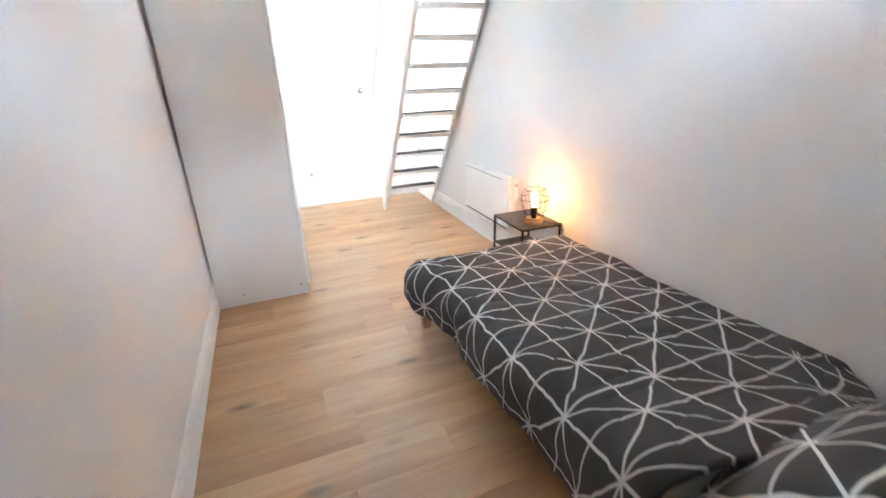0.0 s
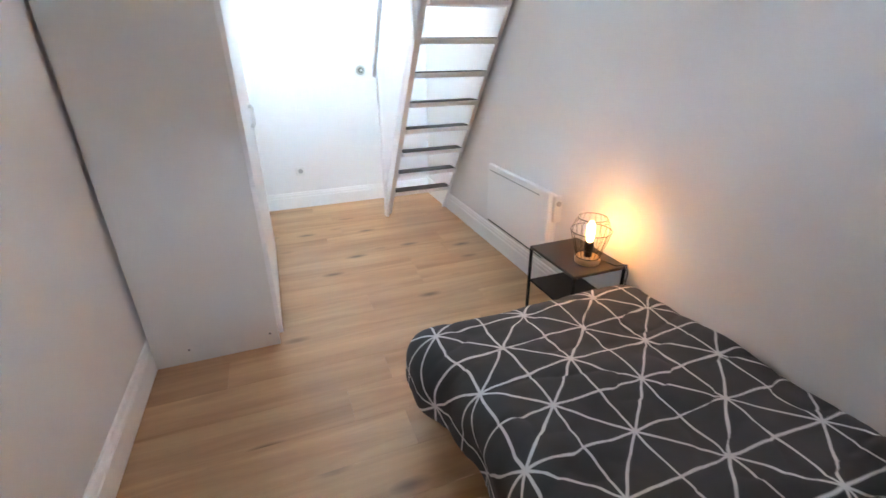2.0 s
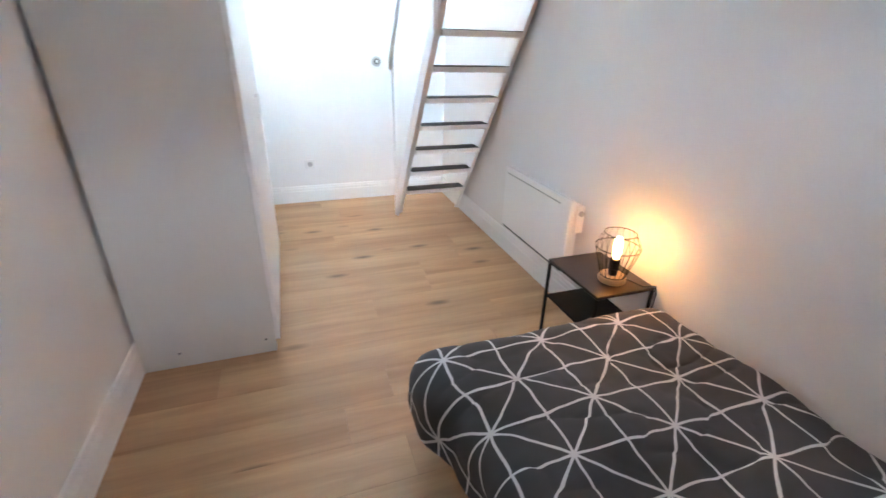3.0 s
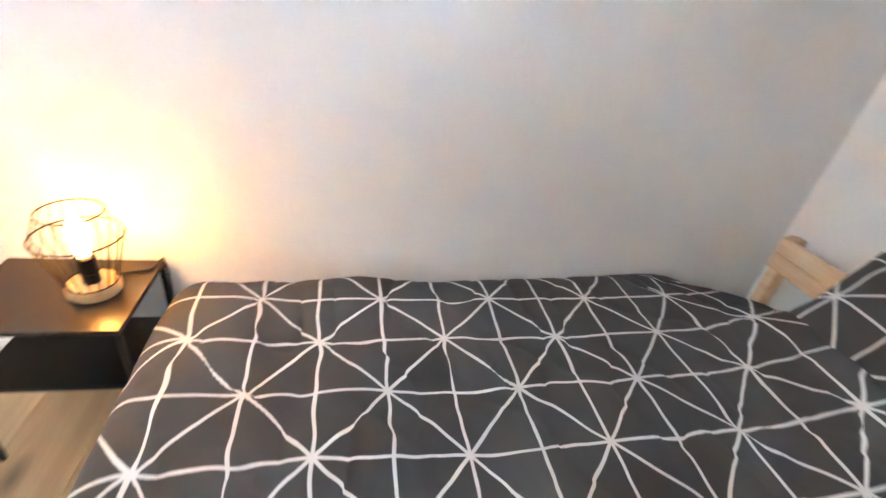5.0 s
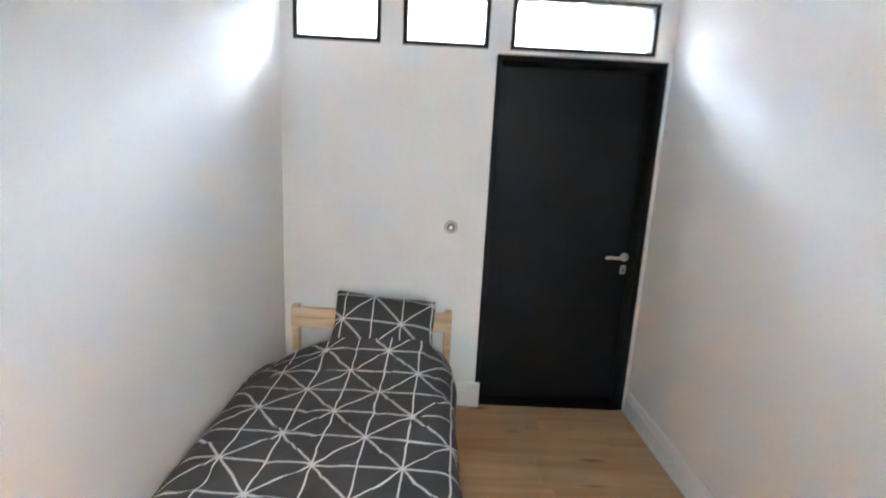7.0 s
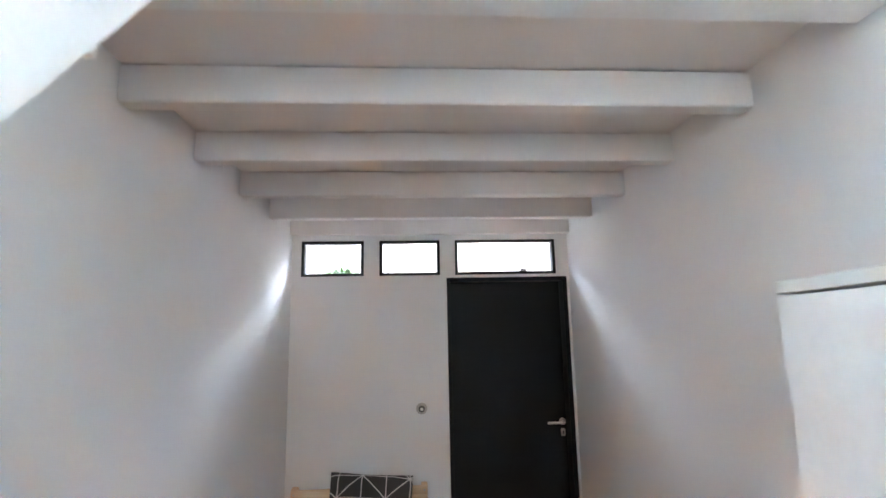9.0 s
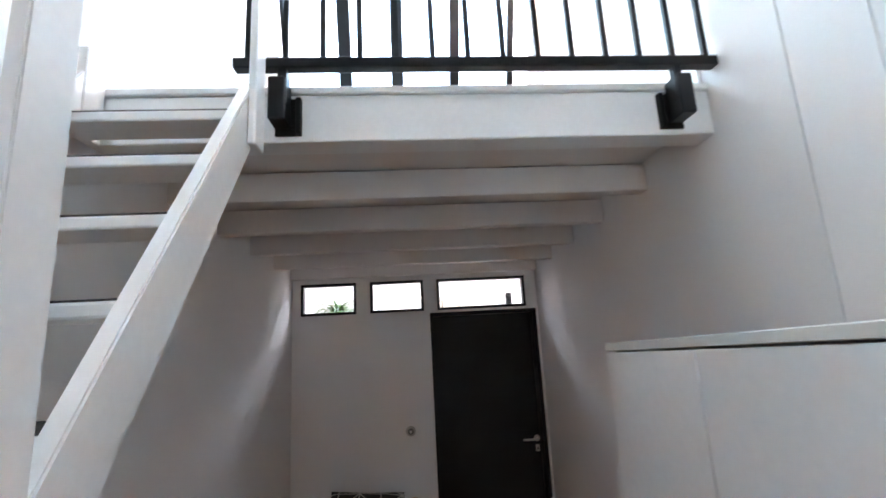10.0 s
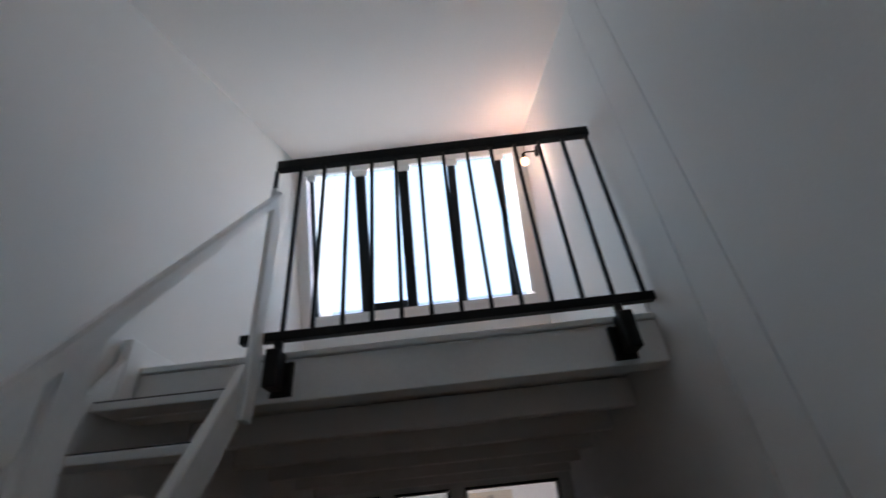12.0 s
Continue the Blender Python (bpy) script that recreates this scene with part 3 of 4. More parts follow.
box(bm, (WX0, WY0 - 0.001, WH - 0.0195), (WX1 + 0.022, WY1 + 0.001, WH), 0.0015)
part("top_panel", bm, LAMINATE, ward)
bm = bmesh.new()
box(bm, (WX0, WY0 + 0.0182, 0.06), (WX0 + 0.006, WY1 - 0.0182, WH - 0.022))
part("back_panel", bm, LAMINATE, ward)
bm = bmesh.new()
box(bm, (WX0 + 0.007, WY0 + 0.0182, 0.06), (WX1 - 0.004, WY1 - 0.0182, 0.078))
part("bottom_panel", bm, LAMINATE, ward)
bm = bmesh.new()
box(bm, (WX1 - 0.06, WY0 + 0.0182, 0.004), (WX1 - 0.044, WY1 - 0.0182, 0.059))
part("plinth", bm, LAMINATE, ward)
for k in range(3):
    y0, y1 = WY0 + 0.0015 + k * 0.374, WY0 + 0.3725 + k * 0.374
    bm = bmesh.new()
    box(bm, (WX1 + 0.002, y0, 0.066), (WX1 + 0.021, y1, WH - 0.0240), 0.0012)
    d = part("door", bm, GLOSS, ward, "flat white cupboard door")
    at_base(d)
    if k:
        yh = y0 + 0.035 if k == 2 else y1 - 0.035
        bm = bmesh.new()
        tube(bm, [(WX1 + 0.020, yh, 0.93), (WX1 + 0.040, yh, 0.93), (WX1 + 0.043, yh, 0.935), (WX1 + 0.043, yh, 1.025), (WX1 + 0.040, yh, 1.03), (WX1 + 0.020, yh, 1.03)], 0.004, 8)
        part("handle", bm, PLASTIC, d, "slim white bow handle", smooth=True)

for ob in [ward] + list(ward.children_recursive):      # the floor rises a little under its far end
    if ob.type == "MESH":
        for v in ob.data.vertices:
            v.co.z *= 1 + 0.030 * (v.co.y - WY0)

# ---- heater ----
heat = thing("panel_heater", (2.05, 2.9, 0.25), "white flat electric panel heater fixed to the wall", "heater")
at_base(heat)
HY0, HY1, HZ0, HZ1 = 2.580, 3.305, 0.235, 0.625
bm = bmesh.new()
box(bm, (2.018, HY0, HZ0), (2.050, HY1, HZ1), 0.008, 3)
part("front_panel", bm, ENAMEL, heat)
bm = bmesh.new()
box(bm, (2.0505, HY0 + 0.03, HZ0 + 0.03), (2.0985, HY1 - 0.03, HZ1 - 0.03), 0.003)
part("back_box", bm, ENAMEL, heat)
bm = bmesh.new()
box(bm, (2.0165, HY0 + 0.09, HZ1 - 0.040), (2.0182, HY1 - 0.03, HZ1 - 0.0335))
part("top_grille", bm, GREY, heat)
# Solid dark strip; shade of the slot under the panel is its colour.
bm = bmesh.new()
box(bm, (2.022, HY0 + 0.03, HZ0 - 0.010), (2.048, HY1 - 0.01, HZ0 - 0.0002), 0.002)
part("bottom_grille", bm, DARKGAP, heat, "dark strip standing in for the shaded lower air slot")
bm = bmesh.new()
box(bm, (2.045, HY0 - 0.022, 0.46), (2.090, HY0 - 0.0005, 0.605), 0.004, 2)
ctl = part("control_box", bm, PLASTIC, heat)
at_base(ctl)
bm = bmesh.new()
lathe(bm, [(0.014, 0), (0.014, 0.008), (0.011, 0.011)], (2.068, HY0 - 0.022, 0.565), 20, (0, -1, 0))
part("dial", bm, GREY, ctl, "small grey thermostat dial")

# ---- bedside table ----
TX0, TX1, TY0, TY1, TZ = 1.800, 2.082, 2.030, 2.388, 0.435
tab = thing("bedside_table", (1.96, 2.22, 0), "small black metal bedside table with a lower shelf", "bedside table")
at_base(tab)
bm = bmesh.new()
box(bm, (TX0, TY0, TZ - 0.014), (TX1, TY1, TZ), 0.002)
part("tabletop", bm, DARKTOP, tab, "dark brown metal top")
bm = bmesh.new()
box(bm, (TX0 + 0.013, TY0 + 0.002, 0.235), (TX1 - 0.013, TY1 - 0.002, 0.247), 0.002)
part("shelf", bm, BLACKMETAL, tab)
for x in (TX0, TX1 - 0.0125):
    for y in (TY0, TY1 - 0.0125):
        bm = bmesh.new()
        box(bm, (x, y, 0.0), (x + 0.0125, y + 0.0125, TZ - 0.0142), 0.001)
        part("leg", bm, BLACKMETAL, tab)

# ---- cage lamp ----
LX, LY = 1.946, 2.135
lampo = thing("cage_table_lamp", (LX, LY, TZ), "table lamp with a black wire cage and glowing bulb", "table lamp")
at_base(lampo)
bm = bmesh.new()
lathe(bm, [(0.052, 0), (0.056, 0.004), (0.056, 0.022), (0.052, 0.028), (0.02, 0.029)], (LX, LY, TZ), 40)
part("base", bm, LAMPWOOD, lampo, "round pale wooden base", smooth=False)
bm = bmesh.new()
lathe(bm, [(0.018, 0.0285), (0.018, 0.055), (0.021, 0.058), (0.021, 0.098), (0.015, 0.102)], (LX, LY, TZ), 24)
part("bulb_holder", bm, BLACKMETAL, lampo)
bm = bmesh.new()
lathe(bm, [(0.011, 0.1015), (0.013, 0.110), (0.017, 0.130), (0.017, 0.175), (0.012, 0.192), (0.004, 0.199)], (LX, LY, TZ), 20)
part("bulb", bm, FILAMENT, lampo, "glowing amber filament bulb", smooth=True)
cage = [(0.052, 0.030), (0.088, 0.155), (0.062, 0.215)]
for r, h in cage:
    bm = bmesh.new()
    tube(bm, [(LX + r * math.cos(a), LY + r * math.sin(a), TZ + h) for a in [6.2831853 * i / 32 for i in range(32)]], 0.0019, 6, True)
    part("cage_ring", bm, BLACKMETAL, lampo)
bm = bmesh.new()
tube(bm, [(LX + cage[0][0], LY, TZ + cage[0][1]), (LX + cage[1][0], LY, TZ + cage[1][1]), (LX + cage[2][0], LY, TZ + cage[2][1])], 0.0014, 6)
wire = part("cage_wire", bm, BLACKMETAL, lampo)
for i in range(1, 18):
    o = wire.copy()
    scene.collection.objects.link(o)
    o.matrix_basis = Matrix.Translation((LX, LY, 0)) @ Matrix.Rotation(6.2831853 * i / 18, 4, "Z") @ Matrix.Translation((-LX, -LY, 0)) @ wire.matrix_basis
    o.matrix_parent_inverse = wire.matrix_parent_inverse
bm = bmesh.new()
tube(bm, [(LX + 0.055, LY - 0.01, TZ + 0.006), (LX + 0.075, LY - 0.05, TZ + 0.004), (LX + 0.086, LY - 0.09, TZ + 0.004), (2.0865, LY - 0.10, TZ + 0.003), (2.0915, LY - 0.106, 0.40), (2.0915, LY - 0.10, 0.25)], 0.003, 6)
part("cable", bm, CABLE, lampo, "thin black mains cable", smooth=True)
lamp("bulb_light", "POINT", Matrix.Translation((LX, LY, TZ + 0.150)), 0.0128, (1.0, 0.25, 0.035), radius=0.02)

# ---- bed ----
BX0, BX1, BY0, BY1 = 1.108, 2.040, 0.030, 1.955
bed = thing("single_bed", (1.58, 1.0, 0), "pine single bed frame with a plain headboard", "bed")
at_base(bed)
for x in (BX0 + 0.002, BX1 - 0.047):
    bm = bmesh.new()
    box(bm, (x, BY0, 0), (x + 0.045, BY0 + 0.045, 0.619), 0.008, 2)
    part("headboard_post", bm, PINE, bed)
    bm = bmesh.new()
    box(bm, (x, BY1 - 0.045, 0), (x + 0.045, BY1, 0.285), 0.003)
    part("leg", bm, PINE, bed)
for z0, z1 in ((0.497, 0.553), (0.556, 0.612)):
    bm = bmesh.new()
    box(bm, (BX0 + 0.004, BY0 + 0.0455, z0), (BX1 - 0.004, BY0 + 0.064, z1), 0.004, 2)
    hb = part("headboard", bm, PINE, bed, "plain knotty pine headboard plank")
    at_base(hb)
    for x in (BX0 + 0.024, BX1 - 0.024):
        bm = bmesh.new()
        lathe(bm, [(0.006, 0), (0.006, 0.001), (0.003, 0.002)], (x, BY0 + 0.064, (z0 + z1) / 2), 10, (0, 1, 0))
        part("screw", bm, STEEL, hb)
for x in (BX0 + 0.0475, BX1 - 0.0655):
    bm = bmesh.new()
    box(bm, (x, BY0 + 0.066, 0.17), (x + 0.018, BY1 - 0.02, 0.27), 0.003)
    part("side_rail", bm, PINE, bed)
bm = bmesh.new()
box(bm, (BX0 + 0.048, BY1 - 0.018, 0.17), (BX1 - 0.048, BY1, 0.27), 0.003)
part("foot_rail", bm, PINE, bed)
for i in range(12):
    bm = bmesh.new()
    y = 0.14 + i * 0.152
    box(bm, (BX0 + 0.068, y, 0.235), (BX1 - 0.068, y + 0.07, 0.250))
    part("slat", bm, PINE, bed)

matt = thing("mattress", (1.58, 1.0, 0.25), "mattress in a white fitted cotton sheet", "mattress")
at_base(matt)
bm = bmesh.new()
box(bm, (BX0 + 0.045, BY0 + 0.070, 0.2505), (BX1 - 0.005, BY1 - 0.030, 0.368), 0.040, 4)
part("fitted_sheet", bm, SHEET, matt, smooth=True)


def cloth(name, pts, uvs, mat, thick, parent, label):
    """A draped sheet of cloth from a grid of points, with its flat layout as UV."""
    rows, cols = len(pts), len(pts[0])
    verts = [p for r in pts for p in r]
    faces = [(r * cols + c, r * cols + c + 1, (r + 1) * cols + c + 1, (r + 1) * cols + c) for r in range(rows - 1) for c in range(cols - 1)]
    me = bpy.data.meshes.new(name)
    me.from_pydata(verts, [], faces)
    layer = me.uv_layers.new(name="flat")
    flat = [p for r in uvs for p in r]
    for loop in me.loops:
        layer.data[loop.index].uv = flat[loop.vertex_index]
    me.materials.append(mat)
    for p in me.polygons:
        p.use_smooth = True
    ob = new(name, me)
    ob.parent = parent
    ob.matrix_parent_inverse = parent.matrix_world.inverted()
    sol = ob.modifiers.new("thickness", "SOLIDIFY")
    sol.thickness, sol.offset = thick, -1
    return tagged(ob, label)


def roll_off(s, r):
    """Cloth lying flat up to s = 0, then rolling over an edge of radius r and hanging: (forward, drop)."""
    if s <= 0:
        return s, 0.0
    a = s / r
    if a < 1.45:
        return r * math.sin(a), r * (1 - math.cos(a))
    return r * math.sin(1.45) + (s - 1.45 * r) * 0.06, r * (1 - math.cos(1.45)) + (s - 1.45 * r) * 0.99


duv = thing("duvet", (1.55, 1.2, 0.44), "charcoal duvet with a white star lattice print", "duvet")
at_base(duv)
DXW, DXE, DYH, DYF = 2.082, 1.198, 0.345, 1.900    # wall side, open side, head end, foot end of the flat top
DZ = 0.390
NU, NV = 110, 170
UM, VM = 1.140, 1.785
pts, uvs = [], []
for j in range(NV + 1):
    v = -0.045 + (VM + 0.045) * j / NV
    rp, ru = [], []
    for i in range(NU + 1):
        u = UM * i / NU
        su, sv = u - (DXW - DXE), v - (DYF - DYH)
        fu, du = roll_off(su, 0.105)
        fv, dv = roll_off(sv, 0.100)
        corner = min(1.0, max(0.0, (v - 1.40) / 0.10))
        du *= 1 - 0.22 * corner
        drop = (du ** 4 + dv ** 4) ** 0.25 if du > 0 and dv > 0 else du + dv
        x, y, z = DXW - ((DXW - DXE) + fu), DYH + (DYF - DYH) + fv, DZ - drop
        if du > 0 and dv > 0:
            k = min(1.0, min(du, dv) / 0.12)
            x += 0.05 * k
            y -= 0.05 * k
        flare = min(1.0, max(0.0, (y - 1.66) / 0.14))
        x += 0.030 * min(1.0, max(0.0, du / 0.12)) * (1 - flare)
        x -= 0.055 * flare * flare * (3 - 2 * flare) * min(1.0, max(0.0, (u - 0.55) / 0.5))
        top = max(0.0, 1 - drop / 0.10)
        # puffed filling, tucked down along the wall, rising onto the pillow
        z += 0.010 * noise.noise(Vector((x * 3.1, y * 3.1, 0.3))) * (0.4 + 0.6 * top)
        z += 0.042 * min(1.0, max(0.0, (1.25 - y) / 0.7)) * top
        z += 0.006 * noise.noise(Vector((x * 9, y * 7, 4.0)))
        fold = noise.noise(Vector((x * 4.0 + y * 2.5, y * 9.0 - x * 3.0, 1.7)))
        z -= 0.007 * max(0.0, 1 - abs(fold) / 0.16)
        z += 0.010 * noise.noise(Vector((x * 2.4 + y * 1.3, y * 2.2 - x * 1.6, 11.3))) * min(1.0, max(0.0, (y - 1.15) / 0.5))
        z += 0.022 * max(0.0, 1 - u / 0.30) * min(1.0, max(0.0, (y - 1.25) / 0.35)) * (0.35 + noise.noise(Vector((y * 9.0, u * 7.0, 5.5))))
        crease = noise.noise(Vector((x * 11.0 - y * 5.0, y * 6.0 + x * 8.0, 6.1)))
        z -= 0.0022 * max(0.0, 1 - abs(crease) / 0.10) * max(0.0, noise.noise(Vector((x * 2.3, y * 2.0, 8.8))) + 0.35)
        z -= 0.055 * max(0.0, 1 - u / 0.085) ** 2
        z += 0.088 * min(1.12, max(0.0, (0.63 - DYH - v) / 0.30)) ** 1.1 * min(1.0, max(0.0, (u - 0.12) / 0.30)) * min(1.0, max(0.0, (1.00 - u) / 0.18))
        hang = min(1.0, drop / 0.12)
        z += hang * 0.022 * noise.noise(Vector((x * 7.0, y * 5.0, 3.3)))
        side = noise.noise(Vector((y * 6.0, z * 2.0, 7.7)))
        foot = noise.noise(Vector((x * 6.0, z * 2.0, 2.2)))
        if du > dv:
            x -= hang * 0.028 * side
        else:
            y += hang * 0.028 * foot
        y += (0.012 * noise.noise(Vector((x * 5, 0.7, 9.1))) + (0.25 if u < 0.47 else 0.07) * min(1.0, (abs(u - 0.47) / 0.46) ** 3)) * max(0.0, 1 - v / 0.35)
        rp.append((x, y, max(z, 0.15)))
        ru.append((DXW - u - 1.462 + 0.030 * (1.30 - DYH - v), DYH + v - 1.298 + (0.020 - 0.055 * min(1.0, max(0.0, (DYH + v - 1.35) / 0.30))) * (DXW - u - 1.60)))   # print laid slightly askew
    pts.append(rp)
    uvs.append(ru)
cloth("cover", pts, uvs, PRINT, 0.022, duv, "charcoal and white printed cotton cover")
bm = bmesh.new()
tube(bm, [Vector(p) - Vector((0, 0, 0.012)) for p in pts[-1][6::3]], 0.0065, 6)
part("hem", bm, HEM, duv, "grey stitched hem along the foot", smooth=True)
bm = bmesh.new()
tube(bm, [Vector(r[-1]) - Vector((0, 0, 0.012)) for r in pts[4::3]], 0.0065, 6)
part("hem", bm, HEM, duv, "grey stitched hem along the open side", smooth=True)

pil = thing("pillow", (1.48, 0.22, 0.40), "plump charcoal pillow with a white star lattice print", "pillow")
at_base(pil)
PW, PL = 0.555, 0.40
for sgn, nm in ((1, "front"), (-1, "back")):
    pts, uvs = [], []
    n = 34
    tilt = radians(47)
    for j in range(n + 1):
        b = j / n
        rp, ru = [], []
        for i in range(n + 1):
            a = i / n
            ea, eb = abs(2 * a - 1), abs(2 * b - 1)
            puff = (max(0, 1 - ea ** 3.2) * max(0, 1 - eb ** 3.0)) ** 0.55
            pinch = 1 - 0.05 * (1 - eb) * ea
            px = (a - 0.5) * PW * pinch
            py = (b - 0.5) * PL * (1 - 0.05 * (1 - ea) * eb)
            pz = sgn * 0.065 * puff + 0.006 * noise.noise(Vector((a * 5, b * 5, sgn * 3.0)))
            y2 = py * math.cos(tilt) - pz * math.sin(tilt) * -1
            z2 = -py * math.sin(tilt) + pz * math.cos(tilt)
            rp.append((1.486 + px, 0.232 + y2, 0.556 + z2 + 0.08 * px))
            ru.append((px - 0.06, py + 0.17))
        pts.append(rp)
        uvs.append(ru)
    cloth(nm, pts, uvs, PRINT, 0.002, pil, "charcoal and white printed cotton")

# ---- wall lamps ----
def wall_lamp(at, out, power, colour, label):
    """A small wall lamp at a point of a wall; out is the unit normal into the room."""
    at, out = Vector(at), Vector(out)
    up = Vector((0, 0, 1))
    sc = thing("wall_lamp", at, label, "wall lamp", "wall lamps")
    at_base(sc)
    bm = bmesh.new()
    lathe(bm, [(0.045, 0), (0.045, 0.012), (0.038, 0.018), (0.01, 0.020)], at, 28, out)
    part("wall_plate", bm, BLACKMETAL, sc)
    bm = bmesh.new()
    tube(bm, [at + out * 0.018, at + out * 0.095, at + out * 0.110 - up * 0.008, at + out * 0.115 - up * 0.025], 0.006, 8)
    part("arm", bm, BLACKMETAL, sc, smooth=True)
    foot = at + out * 0.115 - up * 0.020
    bm = bmesh.new()
    lathe(bm, [(0.016, 0), (0.016, 0.035), (0.012, 0.039)], foot, 16, (0, 0, -1))
    part("bulb_holder", bm, BLACKMETAL, sc)
    bm = bmesh.new()
    lathe(bm, [(0.010, 0.038), (0.024, 0.057), (0.030, 0.078), (0.024, 0.100), (0.006, 0.110)], foot, 18, (0, 0, -1))
    part("bulb", bm, SCONCEBULB, sc, "warm glowing globe bulb", smooth=True)
    lamp("wall_lamp_light", "POINT", Matrix.Translation(foot - up * 0.078), power, colour, radius=0.03)


wall_lamp((0.012, 1.56, 4.47), (1, 0, 0), 25.0, (1.0, 0.66, 0.48), "small black wall lamp with a glowing globe bulb")
wall_lamp((0.80, L, 2.62), (0, -1, 0), 0.7, (1.0, 0.74, 0.52), "small black wall lamp lighting the white end wall")

# ---- neighbouring room seen through the transoms ----
NX0, NX1, NY = -1.6, 4.2, -5.0
# Unseen floor; its pale grey is chosen to bounce neutral light.
bm = bmesh.new()
box(bm, (NX0 - T, NY - T, -0.16), (NX1 + T, -0.161, -0.012))
setting("floor_neighbour", bm, BOUNCEFLOOR, "unseen pale grey floor of the neighbouring room, bouncing neutral light", "floor")
bm = bmesh.new()
box(bm, (NX0, NY - T, -0.01), (NX1, NY, 3.5))
setting("wall_neighbour_south", bm, PAINT, "white wall of the neighbouring room", "wall")
for nm, x0, x1 in (("wall_neighbour_west", NX0 - T, NX0), ("wall_neighbour_east", NX1, NX1 + T)):
    bm = bmesh.new()
    box(bm, (x0, NY - T, -0.01), (x1, -0.161, 3.5))
    setting(nm, bm, PAINT, "white wall of the neighbouring room", "wall")
for nm, x0, x1 in (("wall_neighbour_north_a", NX0, -T), ("wall_neighbour_north_b", W + T, NX1)):
    bm = bmesh.new()
    box(bm, (x0, -0.16, -0.01), (x1, 0.0, 3.5))
    setting(nm, bm, PAINT, "white wall of the neighbouring room", "wall")
bm = bmesh.new()
box(bm, (0, -0.15, MEZZ + 0.022), (W, -0.02, 3.5))
setting("wall_neighbour_north_c", bm, PAINT, "white upper wall of the neighbouring room", "wall")
# Unseen ceiling; its opening is added to let the sky lamp through.
bm = bmesh.new()
box(bm, (NX0, NY, 3.35), (NX1, -2.75, 3.47))
box(bm, (NX0, -1.25, 3.35), (NX1, -0.161, 3.47))
box(bm, (NX0, -2.75, 3.35), (-0.2, -1.25, 3.47))
box(bm, (2.3, -2.75, 3.35), (NX1, -1.25, 3.47))
setting("ceiling_neighbour", bm, CEIL, "unseen white ceiling with an added opening for the sky lamp", "ceiling")

plant = thing("hanging_plant", (1.90, -1.12, 2.0), "spiky green plant in a white hanging pot", "plant")
at_base(plant)
bm = bmesh.new()
lathe(bm, [(0.035, 1.93 - 2.0), (0.06, 1.95 - 2.0), (0.075, 0.10), (0.07, 0.105)], (1.90, -1.12, 2.0), 24)
part("pot", bm, POT, plant)
for i in range(3):
    bm = bmesh.new()
    a = 2.0944 * i + 0.4
    tube(bm, [(1.90 + 0.072 * math.cos(a), -1.12 + 0.072 * math.sin(a), 2.10), (1.90, -1.12, 2.75), (1.90, -1.12, 3.352)], 0.0022, 5)
    part("cord", bm, CORD, plant)
rnd = random.Random(5)
for i in range(90):
    a, tilt, ln = rnd.uniform(0, 6.283), rnd.uniform(0.05, 1.0), rnd.uniform(0.20, 0.36)
    bm = bmesh.new()
    prev = None
    for s in range(6):
        t = s / 5
        bend = tilt + 0.9 * t * t
        c = Vector((1.90, -1.12, 2.10)) + Vector((math.cos(a) * math.sin(bend), math.sin(a) * math.sin(bend), math.cos(bend))) * ln * t
        wdt = 0.016 * (1 - t) ** 0.6 + 0.0006
        side = Vector((-math.sin(a), math.cos(a), 0)) * wdt
        up = Vector((0, 0, 0.003))
        now = [bm.verts.new(c - side), bm.verts.new(c - up), bm.verts.new(c + side)]
        if prev:
            bm.faces.new((prev[0], prev[1], now[1], now[0]))
            bm.faces.new((prev[1], prev[2], now[2], now[1]))
        prev = now
    part("leaf", bm, LEAF, plant, smooth=True)

for k, (dx, dz) in enumerate(((0.20, 0.30), (0.26, 0.20), (0.15, 0.36))):
    bm = bmesh.new()
    tube(bm, [(1.90, -1.12, 2.11), (1.90 + dx * 0.6, -1.12, 2.12 + dz * 0.4), (1.90 + dx, -1.11, 2.10 + dz)], 0.003, 5)
    part("bare_twig", bm, CORD, plant)

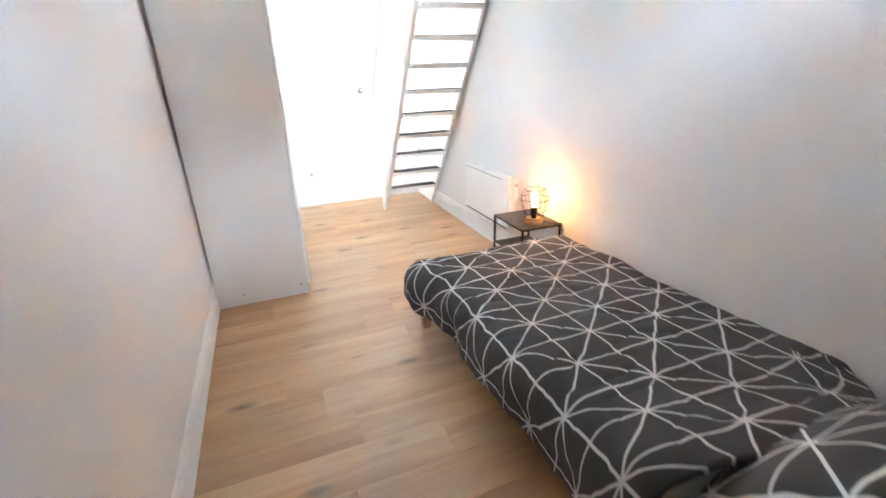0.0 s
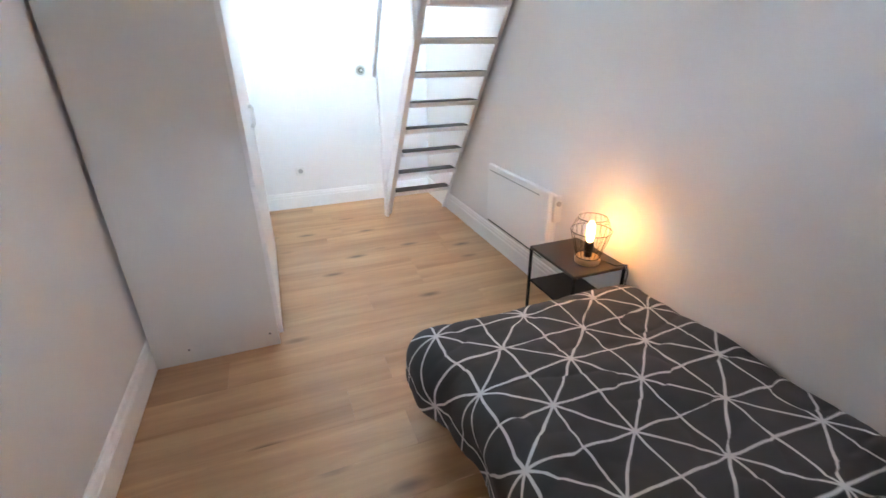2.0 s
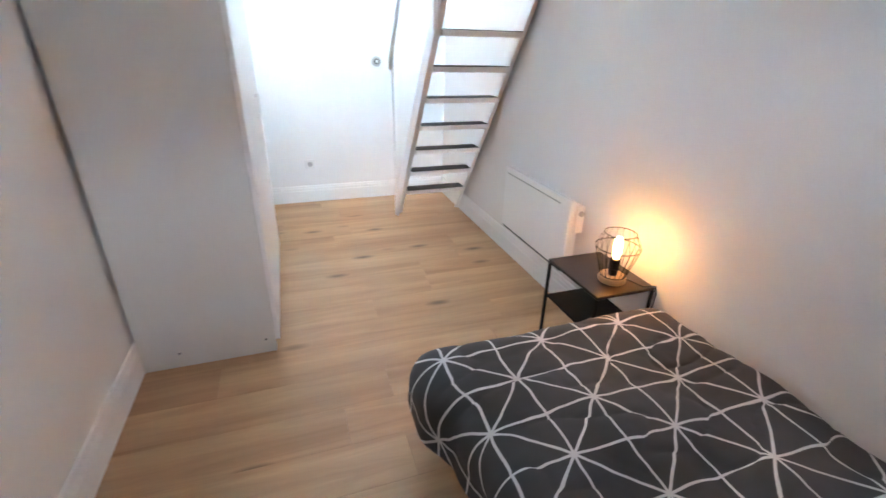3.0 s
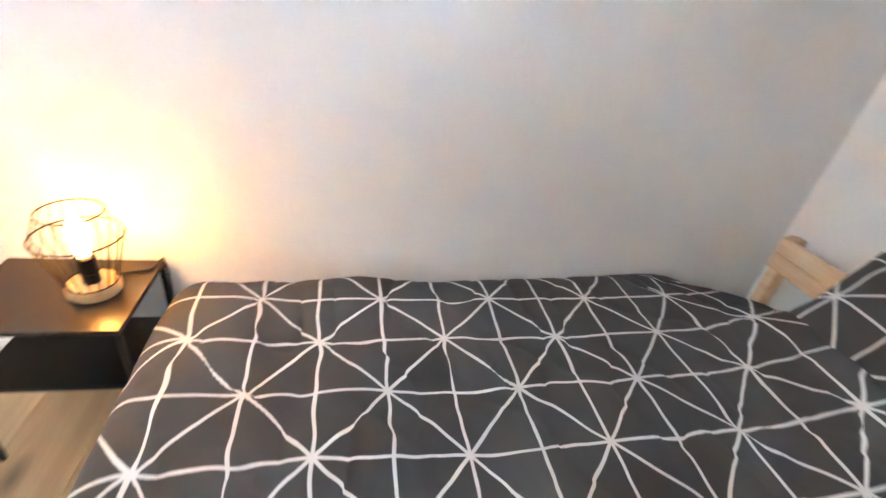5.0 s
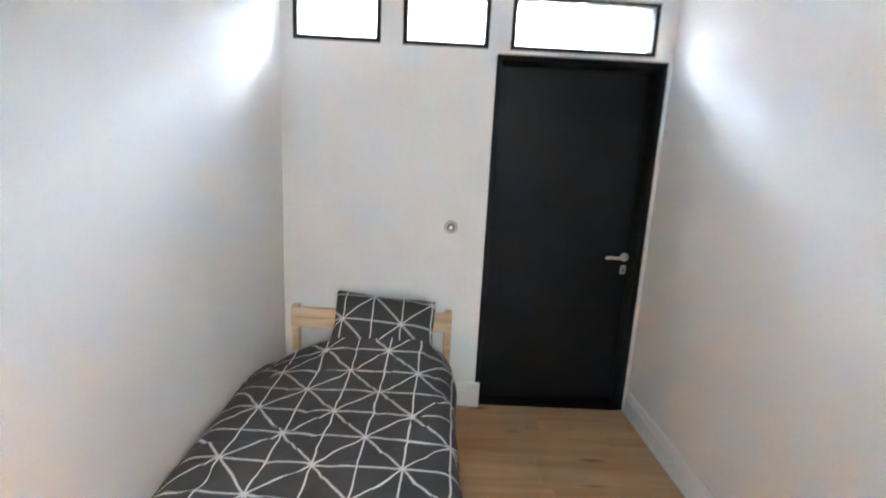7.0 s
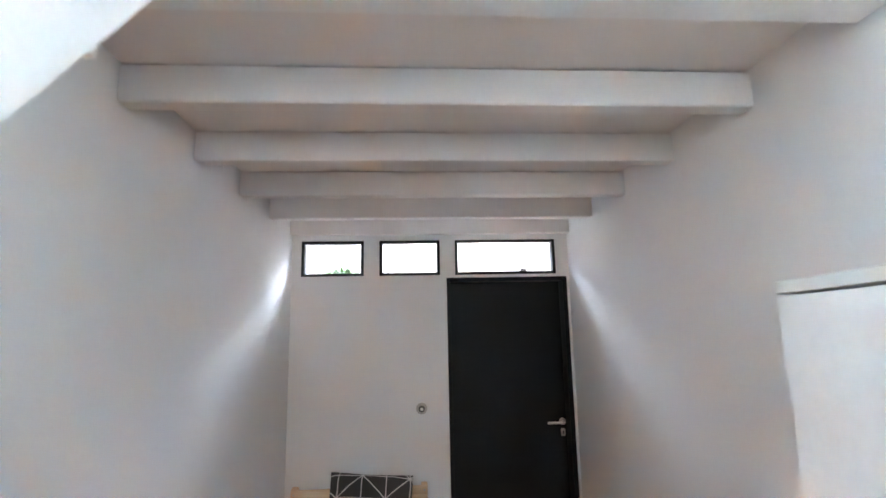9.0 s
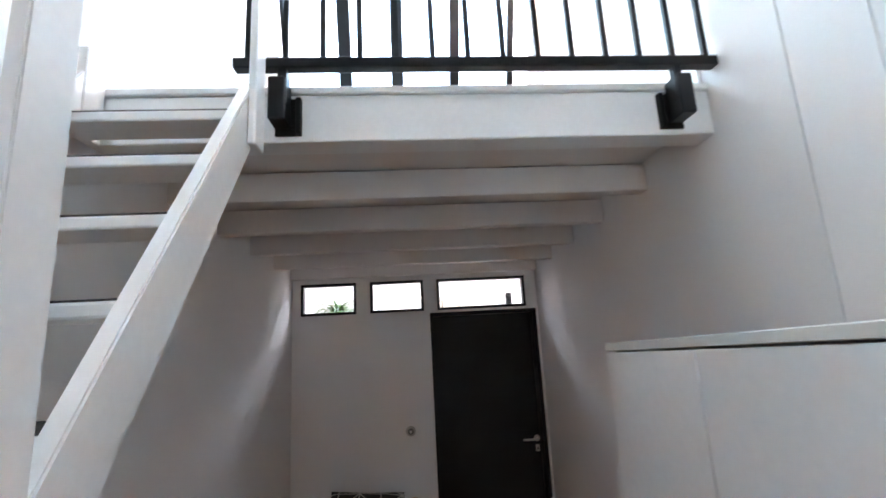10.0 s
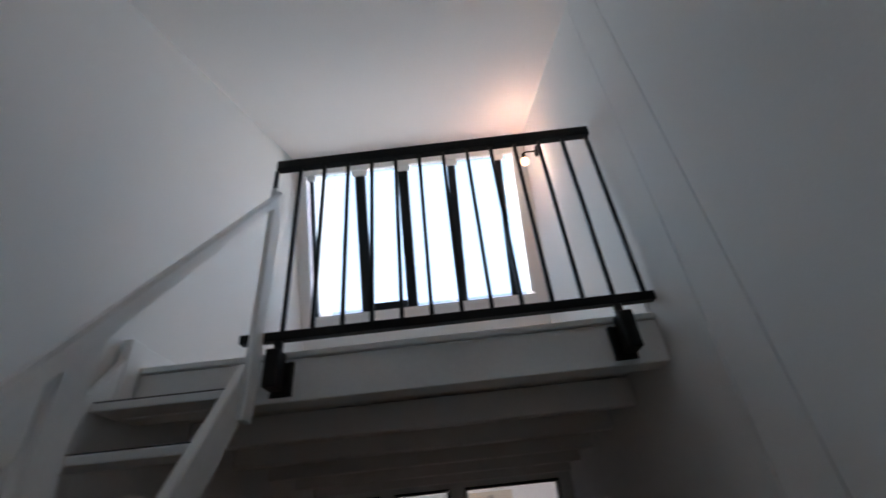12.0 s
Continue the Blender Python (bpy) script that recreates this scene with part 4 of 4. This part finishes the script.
pend = thing("pendant_lamp", (1.46, -1.1, 2.00), "black dome pendant lamp on a cord", "pendant lamp")
at_base(pend)
bm = bmesh.new()
lathe(bm, [(0.10, 0.0), (0.097, 0.03), (0.075, 0.07), (0.03, 0.10), (0.012, 0.13)], (1.46, -1.1, 2.00), 28)
part("shade", bm, BLACKMETAL, pend, smooth=True)
bm = bmesh.new()
tube(bm, [(1.46, -1.1, 2.125), (1.46, -1.1, 3.352)], 0.004, 6)
part("cord", bm, CABLE, pend)
cab = thing("wall_cabinet", (0.54, -4.8, 1.85), "beige wall cabinet in the neighbouring kitchen", "cabinet")
at_base(cab)
bm = bmesh.new()
box(bm, (0.165, NY + 0.001, 1.85), (0.915, NY + 0.34, 2.56), 0.003)
part("body", bm, BEIGE, cab)
for x in (0.167, 0.542):
    bm = bmesh.new()
    box(bm, (x, NY + 0.3402, 1.853), (x + 0.371, NY + 0.358, 2.557), 0.002)
    d = part("door", bm, BEIGE, cab)
    bm = bmesh.new()
    xh = x + 0.345 if x < 0.3 else x + 0.025
    box(bm, (xh - 0.010, NY + 0.3582, 2.10), (xh + 0.010, NY + 0.385, 2.50), 0.003)
    part("handle", bm, BLACKMETAL, d, "long black bar handle")
hood = thing("extractor_hood", (-0.88, -4.8, 2.13), "dark steel kitchen extractor hood", "extractor hood")
at_base(hood)
bm = bmesh.new()
box(bm, (-1.15, NY + 0.001, 2.13), (-0.62, NY + 0.45, 2.22), 0.004)
part("canopy", bm, BLACKMETAL, hood)
bm = bmesh.new()
box(bm, (-0.90, NY + 0.001, 2.2205), (-0.80, NY + 0.10, 2.60), 0.003)
part("chimney", bm, BLACKMETAL, hood)

# ---- floor planks ----
rnd = random.Random(11)
PWD = 0.192
y = -0.10
while y < L - 0.001:
    y1 = min(y + PWD, L - 0.001)
    x = -rnd.uniform(0.15, 1.1)
    while x < W:
        a, b = max(x, 0.001), min(x + 1.26, W - 0.001)
        if b - a > 0.02:
            bm = bmesh.new()
            box(bm, (-(b - a) / 2 + 0.0003, -(y1 - y) / 2 + 0.0003, -0.012), ((b - a) / 2 - 0.0003, (y1 - y) / 2 - 0.0003, 0.0), 0.0004)
            o = mesh_object("plank", bm, OAK)
            o.location = ((a + b) / 2, (y + y1) / 2, 0.0)
            o.parent = floor
        x += 1.26
    y = y1
